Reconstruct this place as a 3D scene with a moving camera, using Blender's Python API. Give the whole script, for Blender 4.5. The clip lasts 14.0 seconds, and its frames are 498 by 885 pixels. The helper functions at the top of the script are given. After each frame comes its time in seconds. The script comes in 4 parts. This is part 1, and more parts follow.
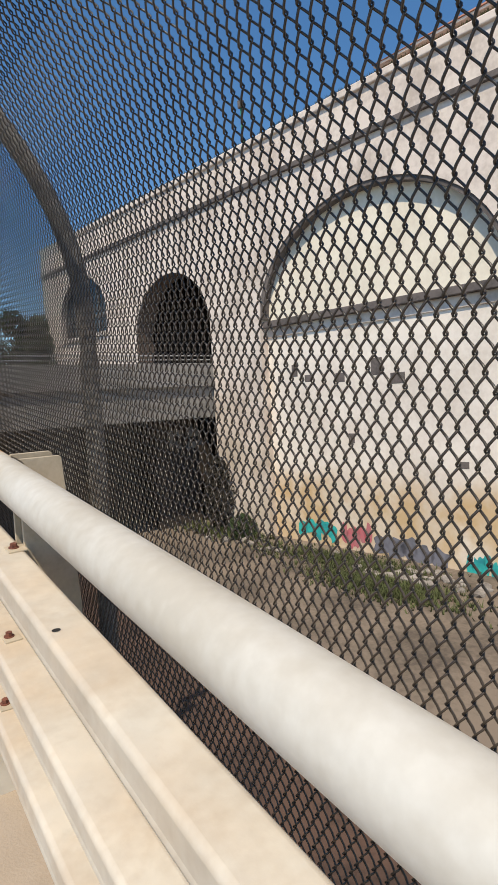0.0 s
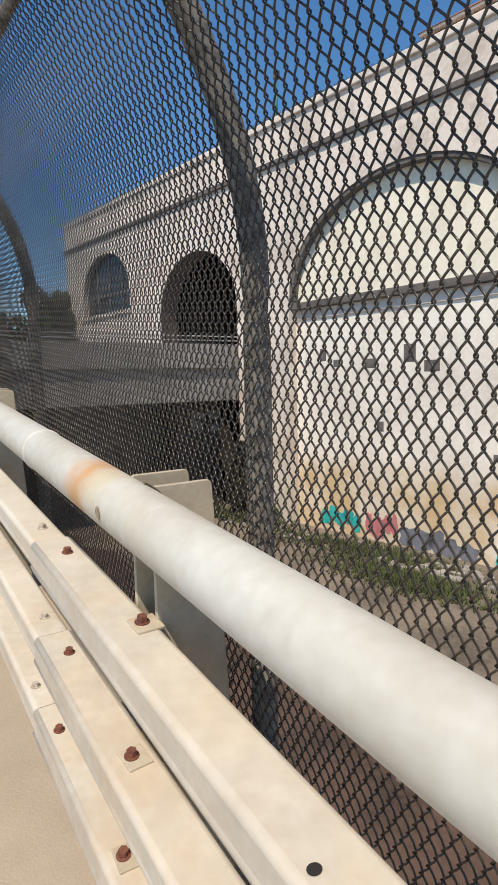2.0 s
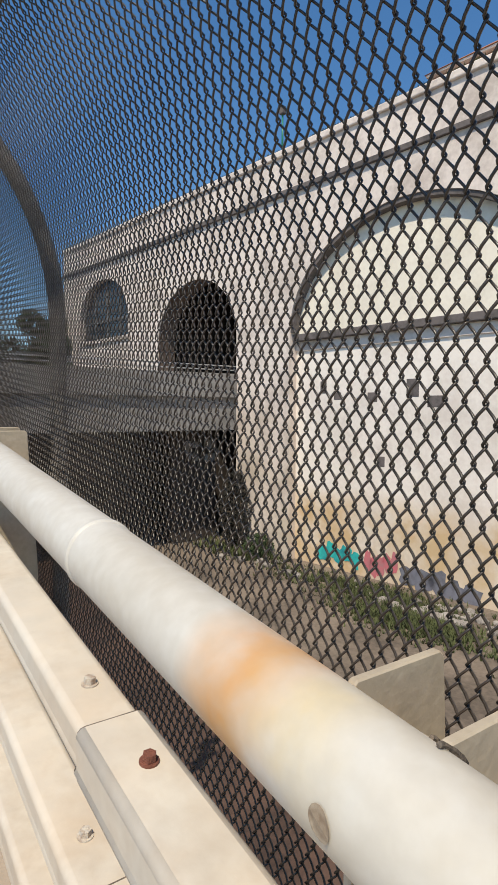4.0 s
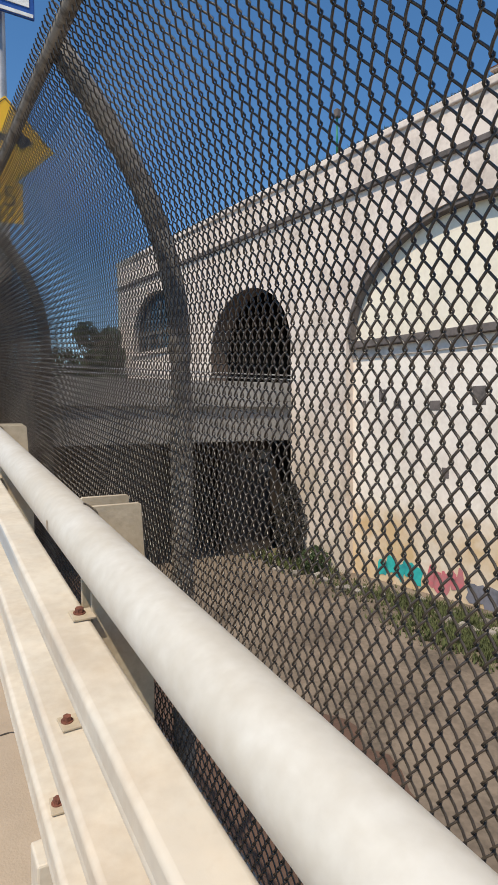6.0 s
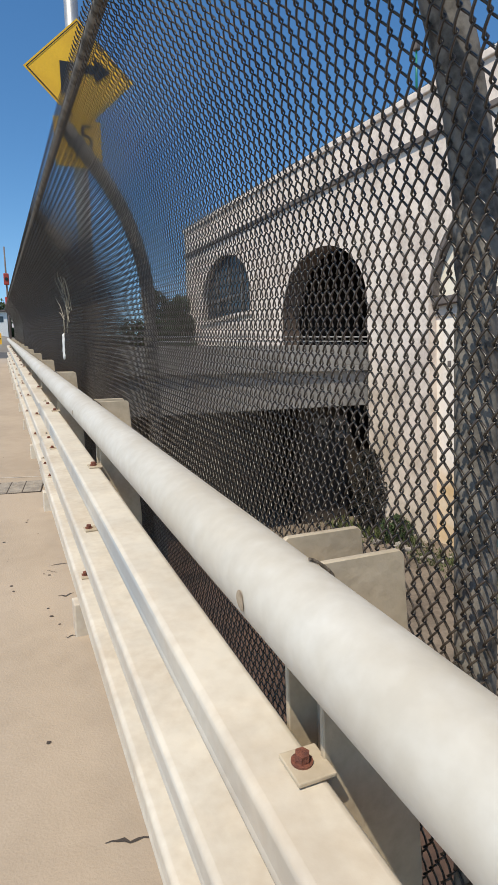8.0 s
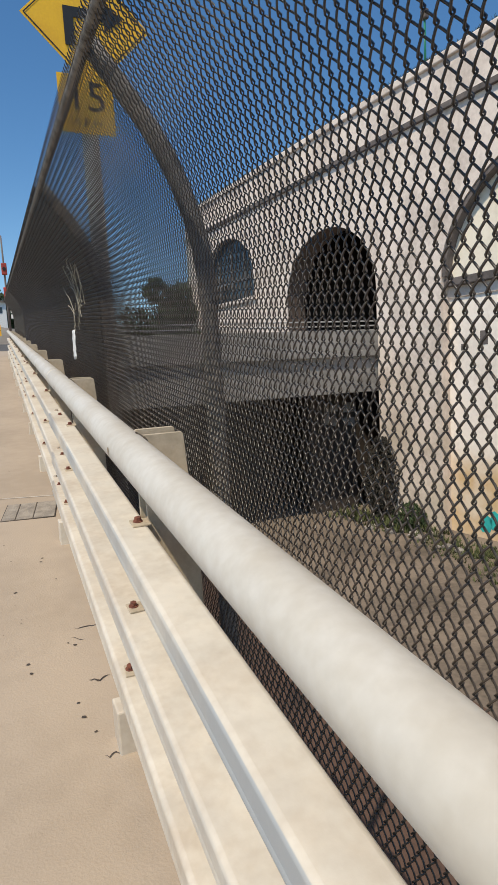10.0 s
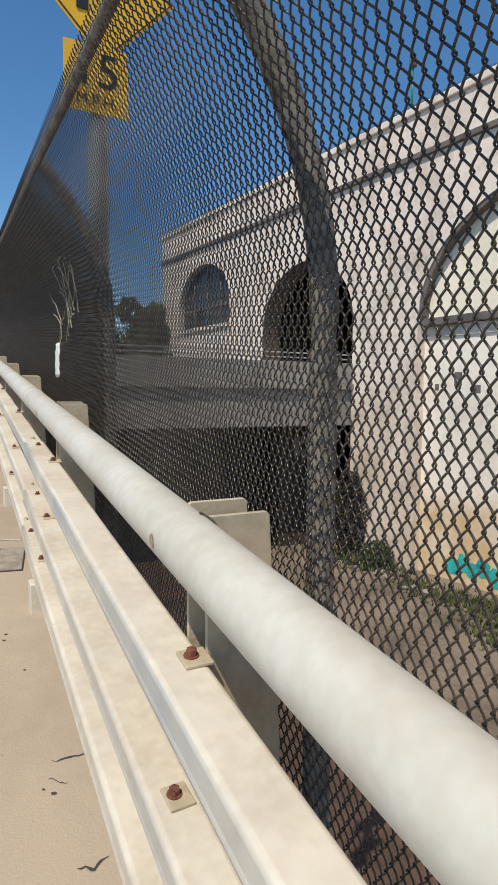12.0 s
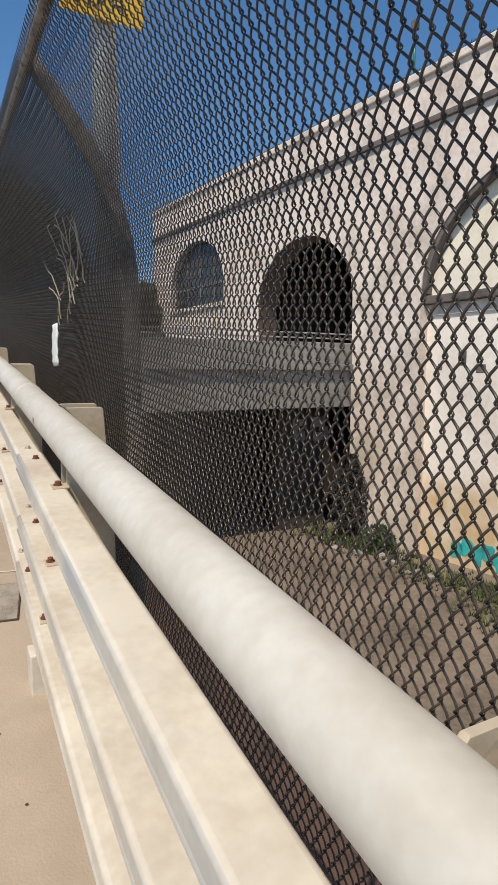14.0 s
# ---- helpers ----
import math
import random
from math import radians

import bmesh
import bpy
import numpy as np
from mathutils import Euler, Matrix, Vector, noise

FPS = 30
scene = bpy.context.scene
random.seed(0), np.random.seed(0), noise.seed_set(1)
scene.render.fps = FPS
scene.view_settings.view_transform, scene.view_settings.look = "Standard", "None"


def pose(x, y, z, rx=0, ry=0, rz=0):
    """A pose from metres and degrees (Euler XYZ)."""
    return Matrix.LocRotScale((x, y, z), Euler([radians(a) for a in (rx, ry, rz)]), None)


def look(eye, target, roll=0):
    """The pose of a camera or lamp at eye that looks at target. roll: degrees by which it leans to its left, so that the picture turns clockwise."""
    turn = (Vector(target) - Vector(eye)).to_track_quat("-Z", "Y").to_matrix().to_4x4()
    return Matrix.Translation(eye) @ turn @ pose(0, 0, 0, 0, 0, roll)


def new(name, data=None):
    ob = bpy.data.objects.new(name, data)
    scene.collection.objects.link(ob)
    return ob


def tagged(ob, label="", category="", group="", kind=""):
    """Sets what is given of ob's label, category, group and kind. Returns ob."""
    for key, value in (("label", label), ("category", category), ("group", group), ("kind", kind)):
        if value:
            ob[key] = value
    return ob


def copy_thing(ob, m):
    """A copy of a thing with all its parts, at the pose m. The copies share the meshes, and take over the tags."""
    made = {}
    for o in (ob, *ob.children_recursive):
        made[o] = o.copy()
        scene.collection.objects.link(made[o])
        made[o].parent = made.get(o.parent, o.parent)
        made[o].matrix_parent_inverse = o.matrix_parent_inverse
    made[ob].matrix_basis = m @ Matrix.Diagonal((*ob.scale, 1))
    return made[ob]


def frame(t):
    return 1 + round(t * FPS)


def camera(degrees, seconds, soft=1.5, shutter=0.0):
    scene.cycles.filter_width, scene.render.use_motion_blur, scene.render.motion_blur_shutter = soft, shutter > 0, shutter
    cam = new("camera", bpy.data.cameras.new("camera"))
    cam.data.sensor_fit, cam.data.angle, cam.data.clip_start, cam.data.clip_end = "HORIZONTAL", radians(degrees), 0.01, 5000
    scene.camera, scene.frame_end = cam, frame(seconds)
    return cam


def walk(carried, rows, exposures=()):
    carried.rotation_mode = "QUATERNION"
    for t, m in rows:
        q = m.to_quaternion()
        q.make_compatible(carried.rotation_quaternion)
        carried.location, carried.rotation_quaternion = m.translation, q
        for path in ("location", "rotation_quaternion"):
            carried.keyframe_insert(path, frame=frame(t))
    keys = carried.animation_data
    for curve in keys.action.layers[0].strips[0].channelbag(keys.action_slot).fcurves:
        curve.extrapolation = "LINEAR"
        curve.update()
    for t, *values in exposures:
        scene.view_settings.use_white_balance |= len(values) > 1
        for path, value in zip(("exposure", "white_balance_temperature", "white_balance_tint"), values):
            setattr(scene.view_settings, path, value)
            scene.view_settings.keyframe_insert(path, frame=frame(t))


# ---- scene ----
cam = camera(47.0, 14.0)
PATH = [
    (0, (-0.403, 0.029, 1.351), (0.744, 1.659, 1.197), -3.1),
    (0.5, (-0.406, 0.218, 1.387), (0.707, 1.874, 1.254), -3.4),
    (1, (-0.491, 0.413, 1.438), (0.721, 1.997, 1.292), -3.1),
    (1.5, (-0.490, 0.663, 1.417), (0.719, 2.242, 1.210), -0.8),
    (2, (-0.434, 0.851, 1.405), (0.667, 2.508, 1.193), -1.4),
    (2.5, (-0.446, 1.071, 1.432), (0.689, 2.701, 1.200), -2.3),
    (3, (-0.381, 1.268, 1.429), (0.853, 2.826, 1.207), -1.0),
    (3.5, (-0.322, 1.436, 1.456), (0.829, 3.068, 1.342), 0.4),
    (3.7, (-0.344, 1.516, 1.459), (0.800, 3.153, 1.345), 0.3),
    (5.8, (-0.374, 2.232, 1.608), (0.664, 3.942, 1.550), 0.8),
    (6, (-0.347, 2.325, 1.617), (0.647, 4.059, 1.531), -0.3),
    (6.5, (-0.294, 2.525, 1.596), (0.608, 4.309, 1.539), -0.3),
    (7, (-0.313, 2.700, 1.593), (0.533, 4.508, 1.471), -0.0),
    (7.5, (-0.395, 2.924, 1.641), (0.448, 4.725, 1.421), -1.6),
    (8, (-0.343, 3.157, 1.630), (0.433, 4.990, 1.431), -2.0),
    (8.5, (-0.343, 3.332, 1.667), (0.342, 5.207, 1.545), -1.8),
    (11, (-0.357, 4.314, 1.780), (0.473, 6.107, 1.469), -3.1),
    (11.5, (-0.329, 4.486, 1.788), (0.540, 6.279, 1.615), -0.4),
    (12, (-0.390, 4.694, 1.814), (0.500, 6.479, 1.654), 0.4),
    (12.5, (-0.351, 4.928, 1.827), (0.334, 6.806, 1.734), -1.2),
    (13, (-0.333, 5.094, 1.866), (0.135, 7.035, 1.785), -1.0),
    (13.1, (-0.324, 5.150, 1.884), (0.187, 7.079, 1.763), -0.6),
    (13.5, (-0.342, 5.343, 1.881), (0.504, 7.143, 1.670), 0.7),
    (14, (-0.323, 5.513, 1.880), (0.590, 7.278, 1.652), -0.1),
]
walk(cam, [(t, look(eye, aim, roll)) for t, eye, aim, roll in PATH], exposures=[(0, 0.07, 6850, 8), (2, 0.13, 6700, 7), (3, 0.08, 6700, 7), (6, 0.09, 6800, 8), (8.5, 0.07, 6600, 6), (11, -0.09, 6900, 8), (12.5, 0.03, 6650, 5), (14, 0.01, 6900, 8)])

# ---- light ----
SUN_AZ, SUN_EL = 233.0, 57.0   # compass bearing from +y, clockwise, and height of the sun
sun_to = Vector((math.sin(radians(SUN_AZ)) * math.cos(radians(SUN_EL)), math.cos(radians(SUN_AZ)) * math.cos(radians(SUN_EL)), math.sin(radians(SUN_EL))))
world = bpy.data.worlds.new("sky")
scene.world = world
world.use_nodes = True
wn, wl = world.node_tree.nodes, world.node_tree.links
wn.clear()
w_out, w_bg, w_sky = wn.new("ShaderNodeOutputWorld"), wn.new("ShaderNodeBackground"), wn.new("ShaderNodeTexSky")
w_sky.sky_type, w_sky.sun_disc = "NISHITA", False
w_sky.sun_elevation, w_sky.sun_rotation = radians(SUN_EL), radians(SUN_AZ)
w_sky.air_density, w_sky.dust_density, w_sky.ozone_density = 1.0, 0.1, 3.0
w_bg.inputs["Strength"].default_value = 0.145
w_hsv = wn.new("ShaderNodeHueSaturation")
w_hsv.inputs["Saturation"].default_value = 1.22
wl.new(w_sky.outputs[0], w_hsv.inputs["Color"])
wl.new(w_hsv.outputs[0], w_bg.inputs[0])
wl.new(w_bg.outputs[0], w_out.inputs[0])
sun_lamp = bpy.data.lights.new("sun", "SUN")
sun_lamp.energy, sun_lamp.angle, sun_lamp.color = 4.15, radians(0.5), (1.0, 0.90, 0.76)
sun_ob = new("sun", sun_lamp)
sun_ob.matrix_world = look(sun_to * 60, (0, 0, 0))

# ---- materials ----
def material(name, base, dark=None, rough=0.6, metal=0.0, big=1.5, small=40.0, mix=0.5, bump=0.15, bump_scale=60.0, spec=0.5, island=0.0):
    """A paint, stone or metal with blotches at two sizes and fine relief."""
    m = bpy.data.materials.new(name)
    m.use_nodes = True
    n, l = m.node_tree.nodes, m.node_tree.links
    bsdf = n["Principled BSDF"]
    dark = dark or tuple(c * 0.75 for c in base)
    geo = n.new("ShaderNodeNewGeometry")
    n1, n2 = n.new("ShaderNodeTexNoise"), n.new("ShaderNodeTexNoise")
    n1.inputs["Scale"].default_value, n1.inputs["Detail"].default_value = big, 5
    n2.inputs["Scale"].default_value, n2.inputs["Detail"].default_value = small, 4
    for t in (n1, n2):
        l.new(geo.outputs["Position"], t.inputs["Vector"])
    add = n.new("ShaderNodeMath")
    add.operation = "MULTIPLY_ADD"
    add.inputs[1].default_value = 0.45
    l.new(n2.outputs["Fac"], add.inputs[0])
    l.new(n1.outputs["Fac"], add.inputs[2])
    ramp = n.new("ShaderNodeValToRGB")
    ramp.color_ramp.elements[0].position, ramp.color_ramp.elements[1].position = 0.62 - 0.22 * mix, 0.62 + 0.30 * (1 - mix) + 0.05
    ramp.color_ramp.elements[0].color, ramp.color_ramp.elements[1].color = (*dark, 1), (*base, 1)
    l.new(add.outputs[0], ramp.inputs[0])
    col = ramp.outputs[0]
    if island:
        info = n.new("ShaderNodeObjectInfo")
        hsv = n.new("ShaderNodeHueSaturation")
        mr = n.new("ShaderNodeMapRange")
        mr.inputs["To Min"].default_value, mr.inputs["To Max"].default_value = 1 - island, 1 + island
        l.new(info.outputs["Random"], mr.inputs["Value"])
        l.new(mr.outputs[0], hsv.inputs["Value"])
        l.new(col, hsv.inputs["Color"])
        col = hsv.outputs[0]
    l.new(col, bsdf.inputs["Base Color"])
    bsdf.inputs["Roughness"].default_value = rough
    bsdf.inputs["Metallic"].default_value = metal
    bsdf.inputs["Specular IOR Level"].default_value = spec
    if bump:
        n3, bp = n.new("ShaderNodeTexNoise"), n.new("ShaderNodeBump")
        n3.inputs["Scale"].default_value, n3.inputs["Detail"].default_value = bump_scale, 6
        l.new(geo.outputs["Position"], n3.inputs["Vector"])
        bp.inputs["Strength"].default_value, bp.inputs["Distance"].default_value = bump, 0.01
        l.new(n3.outputs["Fac"], bp.inputs["Height"])
        l.new(bp.outputs[0], bsdf.inputs["Normal"])
    return m


def tint_where(m, colour, axis_ranges, noise_scale=6.0, strength=0.8):
    """Adds a tint of its own colour inside soft limits of position, with a ragged outline."""
    n, l = m.node_tree.nodes, m.node_tree.links
    bsdf = n["Principled BSDF"]
    src = bsdf.inputs["Base Color"].links[0].from_socket
    geo, sep, noi = n.new("ShaderNodeNewGeometry"), n.new("ShaderNodeSeparateXYZ"), n.new("ShaderNodeTexNoise")
    noi.inputs["Scale"].default_value, noi.inputs["Detail"].default_value = noise_scale, 5
    l.new(geo.outputs["Position"], sep.inputs[0])
    l.new(geo.outputs["Position"], noi.inputs["Vector"])
    total = None
    for axis, centre, half, soft in axis_ranges:
        a, b, c = n.new("ShaderNodeMath"), n.new("ShaderNodeMath"), n.new("ShaderNodeMapRange")
        a.operation, a.inputs[1].default_value = "SUBTRACT", centre
        b.operation = "ABSOLUTE"
        l.new(sep.outputs[axis], a.inputs[0])
        l.new(a.outputs[0], b.inputs[0])
        l.new(b.outputs[0], c.inputs["Value"])
        c.inputs["From Min"].default_value, c.inputs["From Max"].default_value = half + soft, half - soft
        if total is None:
            total = c.outputs[0]
        else:
            k = n.new("ShaderNodeMath")
            k.operation = "MULTIPLY"
            l.new(total, k.inputs[0])
            l.new(c.outputs[0], k.inputs[1])
            total = k.outputs[0]
    nr = n.new("ShaderNodeMapRange")
    nr.inputs["From Min"].default_value, nr.inputs["From Max"].default_value = 0.35, 0.62
    l.new(noi.outputs["Fac"], nr.inputs["Value"])
    k = n.new("ShaderNodeMath")
    k.operation = "MULTIPLY"
    l.new(total, k.inputs[0])
    l.new(nr.outputs[0], k.inputs[1])
    k2 = n.new("ShaderNodeMath")
    k2.operation, k2.inputs[1].default_value = "MULTIPLY", strength
    l.new(k.outputs[0], k2.inputs[0])
    mx = n.new("ShaderNodeMix")
    mx.data_type = "RGBA"
    l.new(k2.outputs[0], mx.inputs["Factor"])
    l.new(src, mx.inputs["A"])
    mx.inputs["B"].default_value = (*colour, 1)
    l.new(mx.outputs["Result"], bsdf.inputs["Base Color"])
    return m


def rail_paint():
    m = material("cream_rail_paint", (0.70, 0.64, 0.54), (0.56, 0.48, 0.38), 0.5, big=2.6, small=34, mix=0.42, bump=0.10, bump_scale=30)
    tint_where(m, (0.58, 0.41, 0.25), [(1, 2.0, 1.4, 1.0)], 4.0, 0.42)
    tint_where(m, (0.40, 0.39, 0.36), [(1, 3.5, 4.0, 2.0)], 9.0, 0.22)
    return m


M_RAIL = rail_paint()
# the upper two rails' front faces are tinted grey-blue, painting in sky light
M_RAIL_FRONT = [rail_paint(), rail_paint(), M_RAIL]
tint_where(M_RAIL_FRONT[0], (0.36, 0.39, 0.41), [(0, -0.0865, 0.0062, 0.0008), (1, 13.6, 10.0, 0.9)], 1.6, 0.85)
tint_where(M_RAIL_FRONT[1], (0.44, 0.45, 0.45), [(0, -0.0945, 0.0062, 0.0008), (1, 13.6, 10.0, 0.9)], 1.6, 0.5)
M_PIPE = material("white_pipe_paint", (0.64, 0.61, 0.55), (0.54, 0.495, 0.42), 0.5, big=3.2, small=30, mix=0.3, bump=0.06, bump_scale=25)
tint_where(M_PIPE, (0.60, 0.28, 0.06), [(1, 2.085, 0.06, 0.04)], 5.0, 1.0)
tint_where(M_PIPE, (0.56, 0.25, 0.07), [(1, 2.075, 0.035, 0.03)], 11.0, 0.75)
tint_where(M_PIPE, (0.62, 0.47, 0.22), [(1, 2.00, 0.06, 0.05)], 11.0, 0.6)
tint_where(M_PIPE, (0.55, 0.45, 0.30), [(1, 1.80, 0.08, 0.10)], 14.0, 0.45)
tint_where(M_PIPE, (0.58, 0.50, 0.38), [(1, 4.0, 0.3, 0.3)], 8.0, 0.25)
tint_where(M_PIPE, (0.42, 0.38, 0.32), [(1, 10.0, 30.0, 1.0)], 48.0, 0.16)
M_POST = material("grey_beige_post_paint", (0.52, 0.44, 0.33), (0.40, 0.33, 0.24), 0.55, big=8, small=60, mix=0.4)
M_RUST = material("rusted_bolt", (0.22, 0.075, 0.045), (0.10, 0.035, 0.025), 0.75, big=60, small=300, bump=0.5, bump_scale=400)
M_BOLT_PAINT = material("painted_bolt", (0.62, 0.56, 0.47), (0.35, 0.24, 0.17), 0.6, big=80, small=300, bump=0.4, bump_scale=400)
M_HOLE = material("dark_hole", (0.02, 0.017, 0.015), rough=0.9, bump=0)
M_WELD = material("chipped_weld", (0.20, 0.16, 0.12), (0.04, 0.033, 0.028), 0.8, big=40, small=200, bump=0.6, bump_scale=300)
M_PLUG = material("tan_plug", (0.40, 0.32, 0.23), (0.25, 0.18, 0.12), 0.7, big=60, small=200)
M_WIRE = material("black_vinyl_wire", (0.056, 0.042, 0.031), (0.028, 0.021, 0.015), 0.30, big=8, small=200, bump=0.05, bump_scale=500, spec=0.55)
M_FPOST = material("dark_fence_post", (0.235, 0.215, 0.19), (0.07, 0.062, 0.054), 0.7, big=26, small=120, bump=0.08, spec=0.15)
M_WALK = material("tan_concrete", (0.43, 0.345, 0.26), (0.365, 0.29, 0.215), 0.85, big=0.8, small=9, mix=0.35, bump=0.25, bump_scale=120)
tint_where(M_WALK, (0.27, 0.14, 0.07), [(0, -1.38, 0.18, 0.17)], 0.9, 0.9)
M_PATCH = material("grey_cover", (0.36, 0.31, 0.25), (0.20, 0.17, 0.14), 0.8, big=14, small=120, bump=0.5, bump_scale=150)
M_CRACK = material("crack_dirt", (0.07, 0.055, 0.045), rough=0.95, bump=0)
M_ROAD = material("worn_pale_road", (0.40, 0.37, 0.34), (0.30, 0.275, 0.25), 0.9, big=0.8, small=60, bump=0.3, bump_scale=200)
M_ASPHALT = material("dark_asphalt", (0.10, 0.095, 0.09), (0.065, 0.06, 0.058), 0.9, big=0.8, small=60, bump=0.3, bump_scale=200)
M_DIRTEDGE = material("rusty_dirt", (0.20, 0.12, 0.07), (0.10, 0.06, 0.04), 0.95, big=3, small=50, bump=0.5)
M_CONC = material("grey_bridge_concrete", (0.30, 0.285, 0.265), (0.19, 0.18, 0.165), 0.9, big=0.7, small=8, bump=0.4, bump_scale=30)
M_STONE = material("pale_plaster_stone", (0.80, 0.695, 0.615), (0.56, 0.47, 0.405), 0.9, big=0.55, small=5.0, mix=0.5, bump=0.6, bump_scale=7)
M_WHITEWALL = material("whitewashed_wall", (0.90, 0.82, 0.73), (0.74, 0.655, 0.57), 0.85, big=0.4, small=5, mix=0.4, bump=0.35, bump_scale=9)
M_CREAM = material("cream_tympanum", (0.90, 0.82, 0.68), (0.78, 0.70, 0.57), 0.85, big=0.5, small=5, mix=0.4, bump=0.3, bump_scale=9)
tint_where(M_WHITEWALL, (0.62, 0.43, 0.23), [(2, -4.9, 2.0, 0.7)], 0.8, 1.0)
tint_where(M_WHITEWALL, (0.66, 0.49, 0.30), [(2, -5.2, 1.8, 0.6)], 0.22, 0.75)
tint_where(M_STONE, (0.48, 0.39, 0.27), [(2, -3.5, 4.0, 3.5)], 0.45, 0.6)
M_DARKSTONE = material("dark_stone_trim", (0.16, 0.135, 0.125), (0.08, 0.07, 0.065), 0.9, big=1.2, small=8, bump=0.5, bump_scale=12)
M_GROUND = material("brown_dirt_ground", (0.21, 0.165, 0.125), (0.095, 0.074, 0.056), 0.95, big=0.35, small=6, mix=0.5, bump=0.8, bump_scale=9)
M_EARTH = material("dark_reddish_earth", (0.105, 0.060, 0.042), (0.045, 0.027, 0.020), 0.95, big=0.6, small=7, mix=0.5, bump=0.8, bump_scale=9)
M_GRASS = material("weeds", (0.10, 0.115, 0.04), (0.05, 0.06, 0.022), 0.9, big=2, small=30, bump=0)
M_BRICK = material("red_brick", (0.33, 0.14, 0.09), (0.20, 0.08, 0.055), 0.9, big=1, small=9, bump=0.5, bump_scale=14)
M_TILE = material("terracotta_tiles", (0.42, 0.19, 0.11), (0.26, 0.11, 0.07), 0.85, big=1.2, small=9, bump=0.8, bump_scale=6)
M_GLASS = material("dark_window_glass", (0.030, 0.045, 0.060), (0.018, 0.026, 0.035), 0.12, big=1, small=6, bump=0)
# inner stone is darkened so its colour carries shade under bridge and in vault
M_INNER = material("shade_darkened_inner_stone", (0.055, 0.042, 0.034), (0.028, 0.022, 0.018), 0.95, big=0.6, small=6, bump=0.5, bump_scale=8)
M_LINING = material("dark_brown_stone", (0.17, 0.12, 0.095), (0.075, 0.055, 0.045), 0.95, big=0.8, small=6, bump=0.5, bump_scale=8)
M_DARKLEAF = material("dark_brown_leaves", (0.030, 0.027, 0.020), (0.014, 0.012, 0.010), 0.9, big=2, small=20, bump=0)
M_YELLOW = material("yellow_sign_sheet", (0.83, 0.50, 0.025), (0.72, 0.41, 0.02), 0.35, big=3, small=60, mix=0.2, bump=0)
M_BLACK = material("black_sign_print", (0.015, 0.014, 0.013), rough=0.45, bump=0)
M_SIGNBACK = material("galvanised_steel", (0.50, 0.50, 0.49), (0.36, 0.36, 0.35), 0.45, 0.6, big=6, small=60, bump=0.05)
M_WHITE = material("white_plastic", (0.80, 0.80, 0.78), (0.62, 0.62, 0.60), 0.5, big=12, small=60)
M_GREEN = material("green_sign_sheet", (0.02, 0.22, 0.13), (0.015, 0.18, 0.10), 0.4, big=3, small=30, mix=0.2, bump=0)
M_BLUE = material("blue_sign_sheet", (0.02, 0.09, 0.36), (0.015, 0.07, 0.28), 0.4, big=3, small=30, mix=0.2, bump=0)
M_LEAF = material("tree_leaves", (0.042, 0.066, 0.022), (0.02, 0.034, 0.012), 0.8, big=0.6, small=5, bump=0)
M_BARK = material("tree_bark", (0.14, 0.10, 0.07), (0.07, 0.05, 0.035), 0.95, big=4, small=40, bump=0.6)
M_RED = material("red_signal_housing", (0.42, 0.05, 0.03), (0.30, 0.035, 0.02), 0.5, bump=0)
M_TEAL = material("turquoise_spray_paint", (0.03, 0.48, 0.45), (0.02, 0.26, 0.30), 0.7, big=1.6, small=5, bump=0)
M_PINK = material("pink_spray_paint", (0.62, 0.16, 0.19), (0.42, 0.22, 0.22), 0.7, big=2, small=6, bump=0)
M_GREY_PAINT = material("grey_spray_paint", (0.20, 0.20, 0.24), (0.10, 0.10, 0.12), 0.8, big=1.2, small=5, bump=0)
M_VINE = material("dry_vine", (0.36, 0.33, 0.26), (0.22, 0.20, 0.15), 0.85, big=10, small=80)
M_SILL = material("grey_glazing_bar", (0.16, 0.17, 0.18), (0.10, 0.11, 0.12), 0.7, bump=0)
M_ROCK = material("grey_rubble", (0.30, 0.27, 0.24), (0.15, 0.13, 0.115), 0.95, big=2, small=20, bump=0.7, bump_scale=20, island=0.2)

# ---- building helpers ----
G = 0.10          # rise of the bridge per metre along it
S = 1.905         # spacing of the guardrail posts


def part(name, bm, mat, parent=None, label="", at=None, smooth=False):
    me = bpy.data.meshes.new(name)
    bm.normal_update()
    bm.to_mesh(me)
    bm.free()
    me.materials.append(mat)
    if smooth:
        for p in me.polygons:
            p.use_smooth = True
    ob = new(name, me)
    if at is not None:
        ob.matrix_basis = at
    if parent is not None:
        ob.parent = parent
    if label:
        tagged(ob, label)
    return ob


def share(name, src, parent, at, label=""):
    ob = new(name, src.data)
    ob.matrix_basis = at
    ob.parent = parent
    if label:
        tagged(ob, label)
    return ob


def box(x0, x1, y0, y1, z0, z1, bevel=0.0, slope=0.0, bm=None, seg=2):
    bm = bm or bmesh.new()
    vs = [bm.verts.new((x, y, z + slope * y)) for x in (x0, x1) for y in (y0, y1) for z in (z0, z1)]
    fs = [(0, 1, 3, 2), (4, 6, 7, 5), (0, 4, 5, 1), (2, 3, 7, 6), (0, 2, 6, 4), (1, 5, 7, 3)]
    faces = [bm.faces.new([vs[i] for i in f]) for f in fs]
    if bevel:
        es = list({e for f in faces for e in f.edges})
        bmesh.ops.bevel(bm, geom=es, offset=bevel, segments=seg, profile=0.5, affect="EDGES")
    return bm


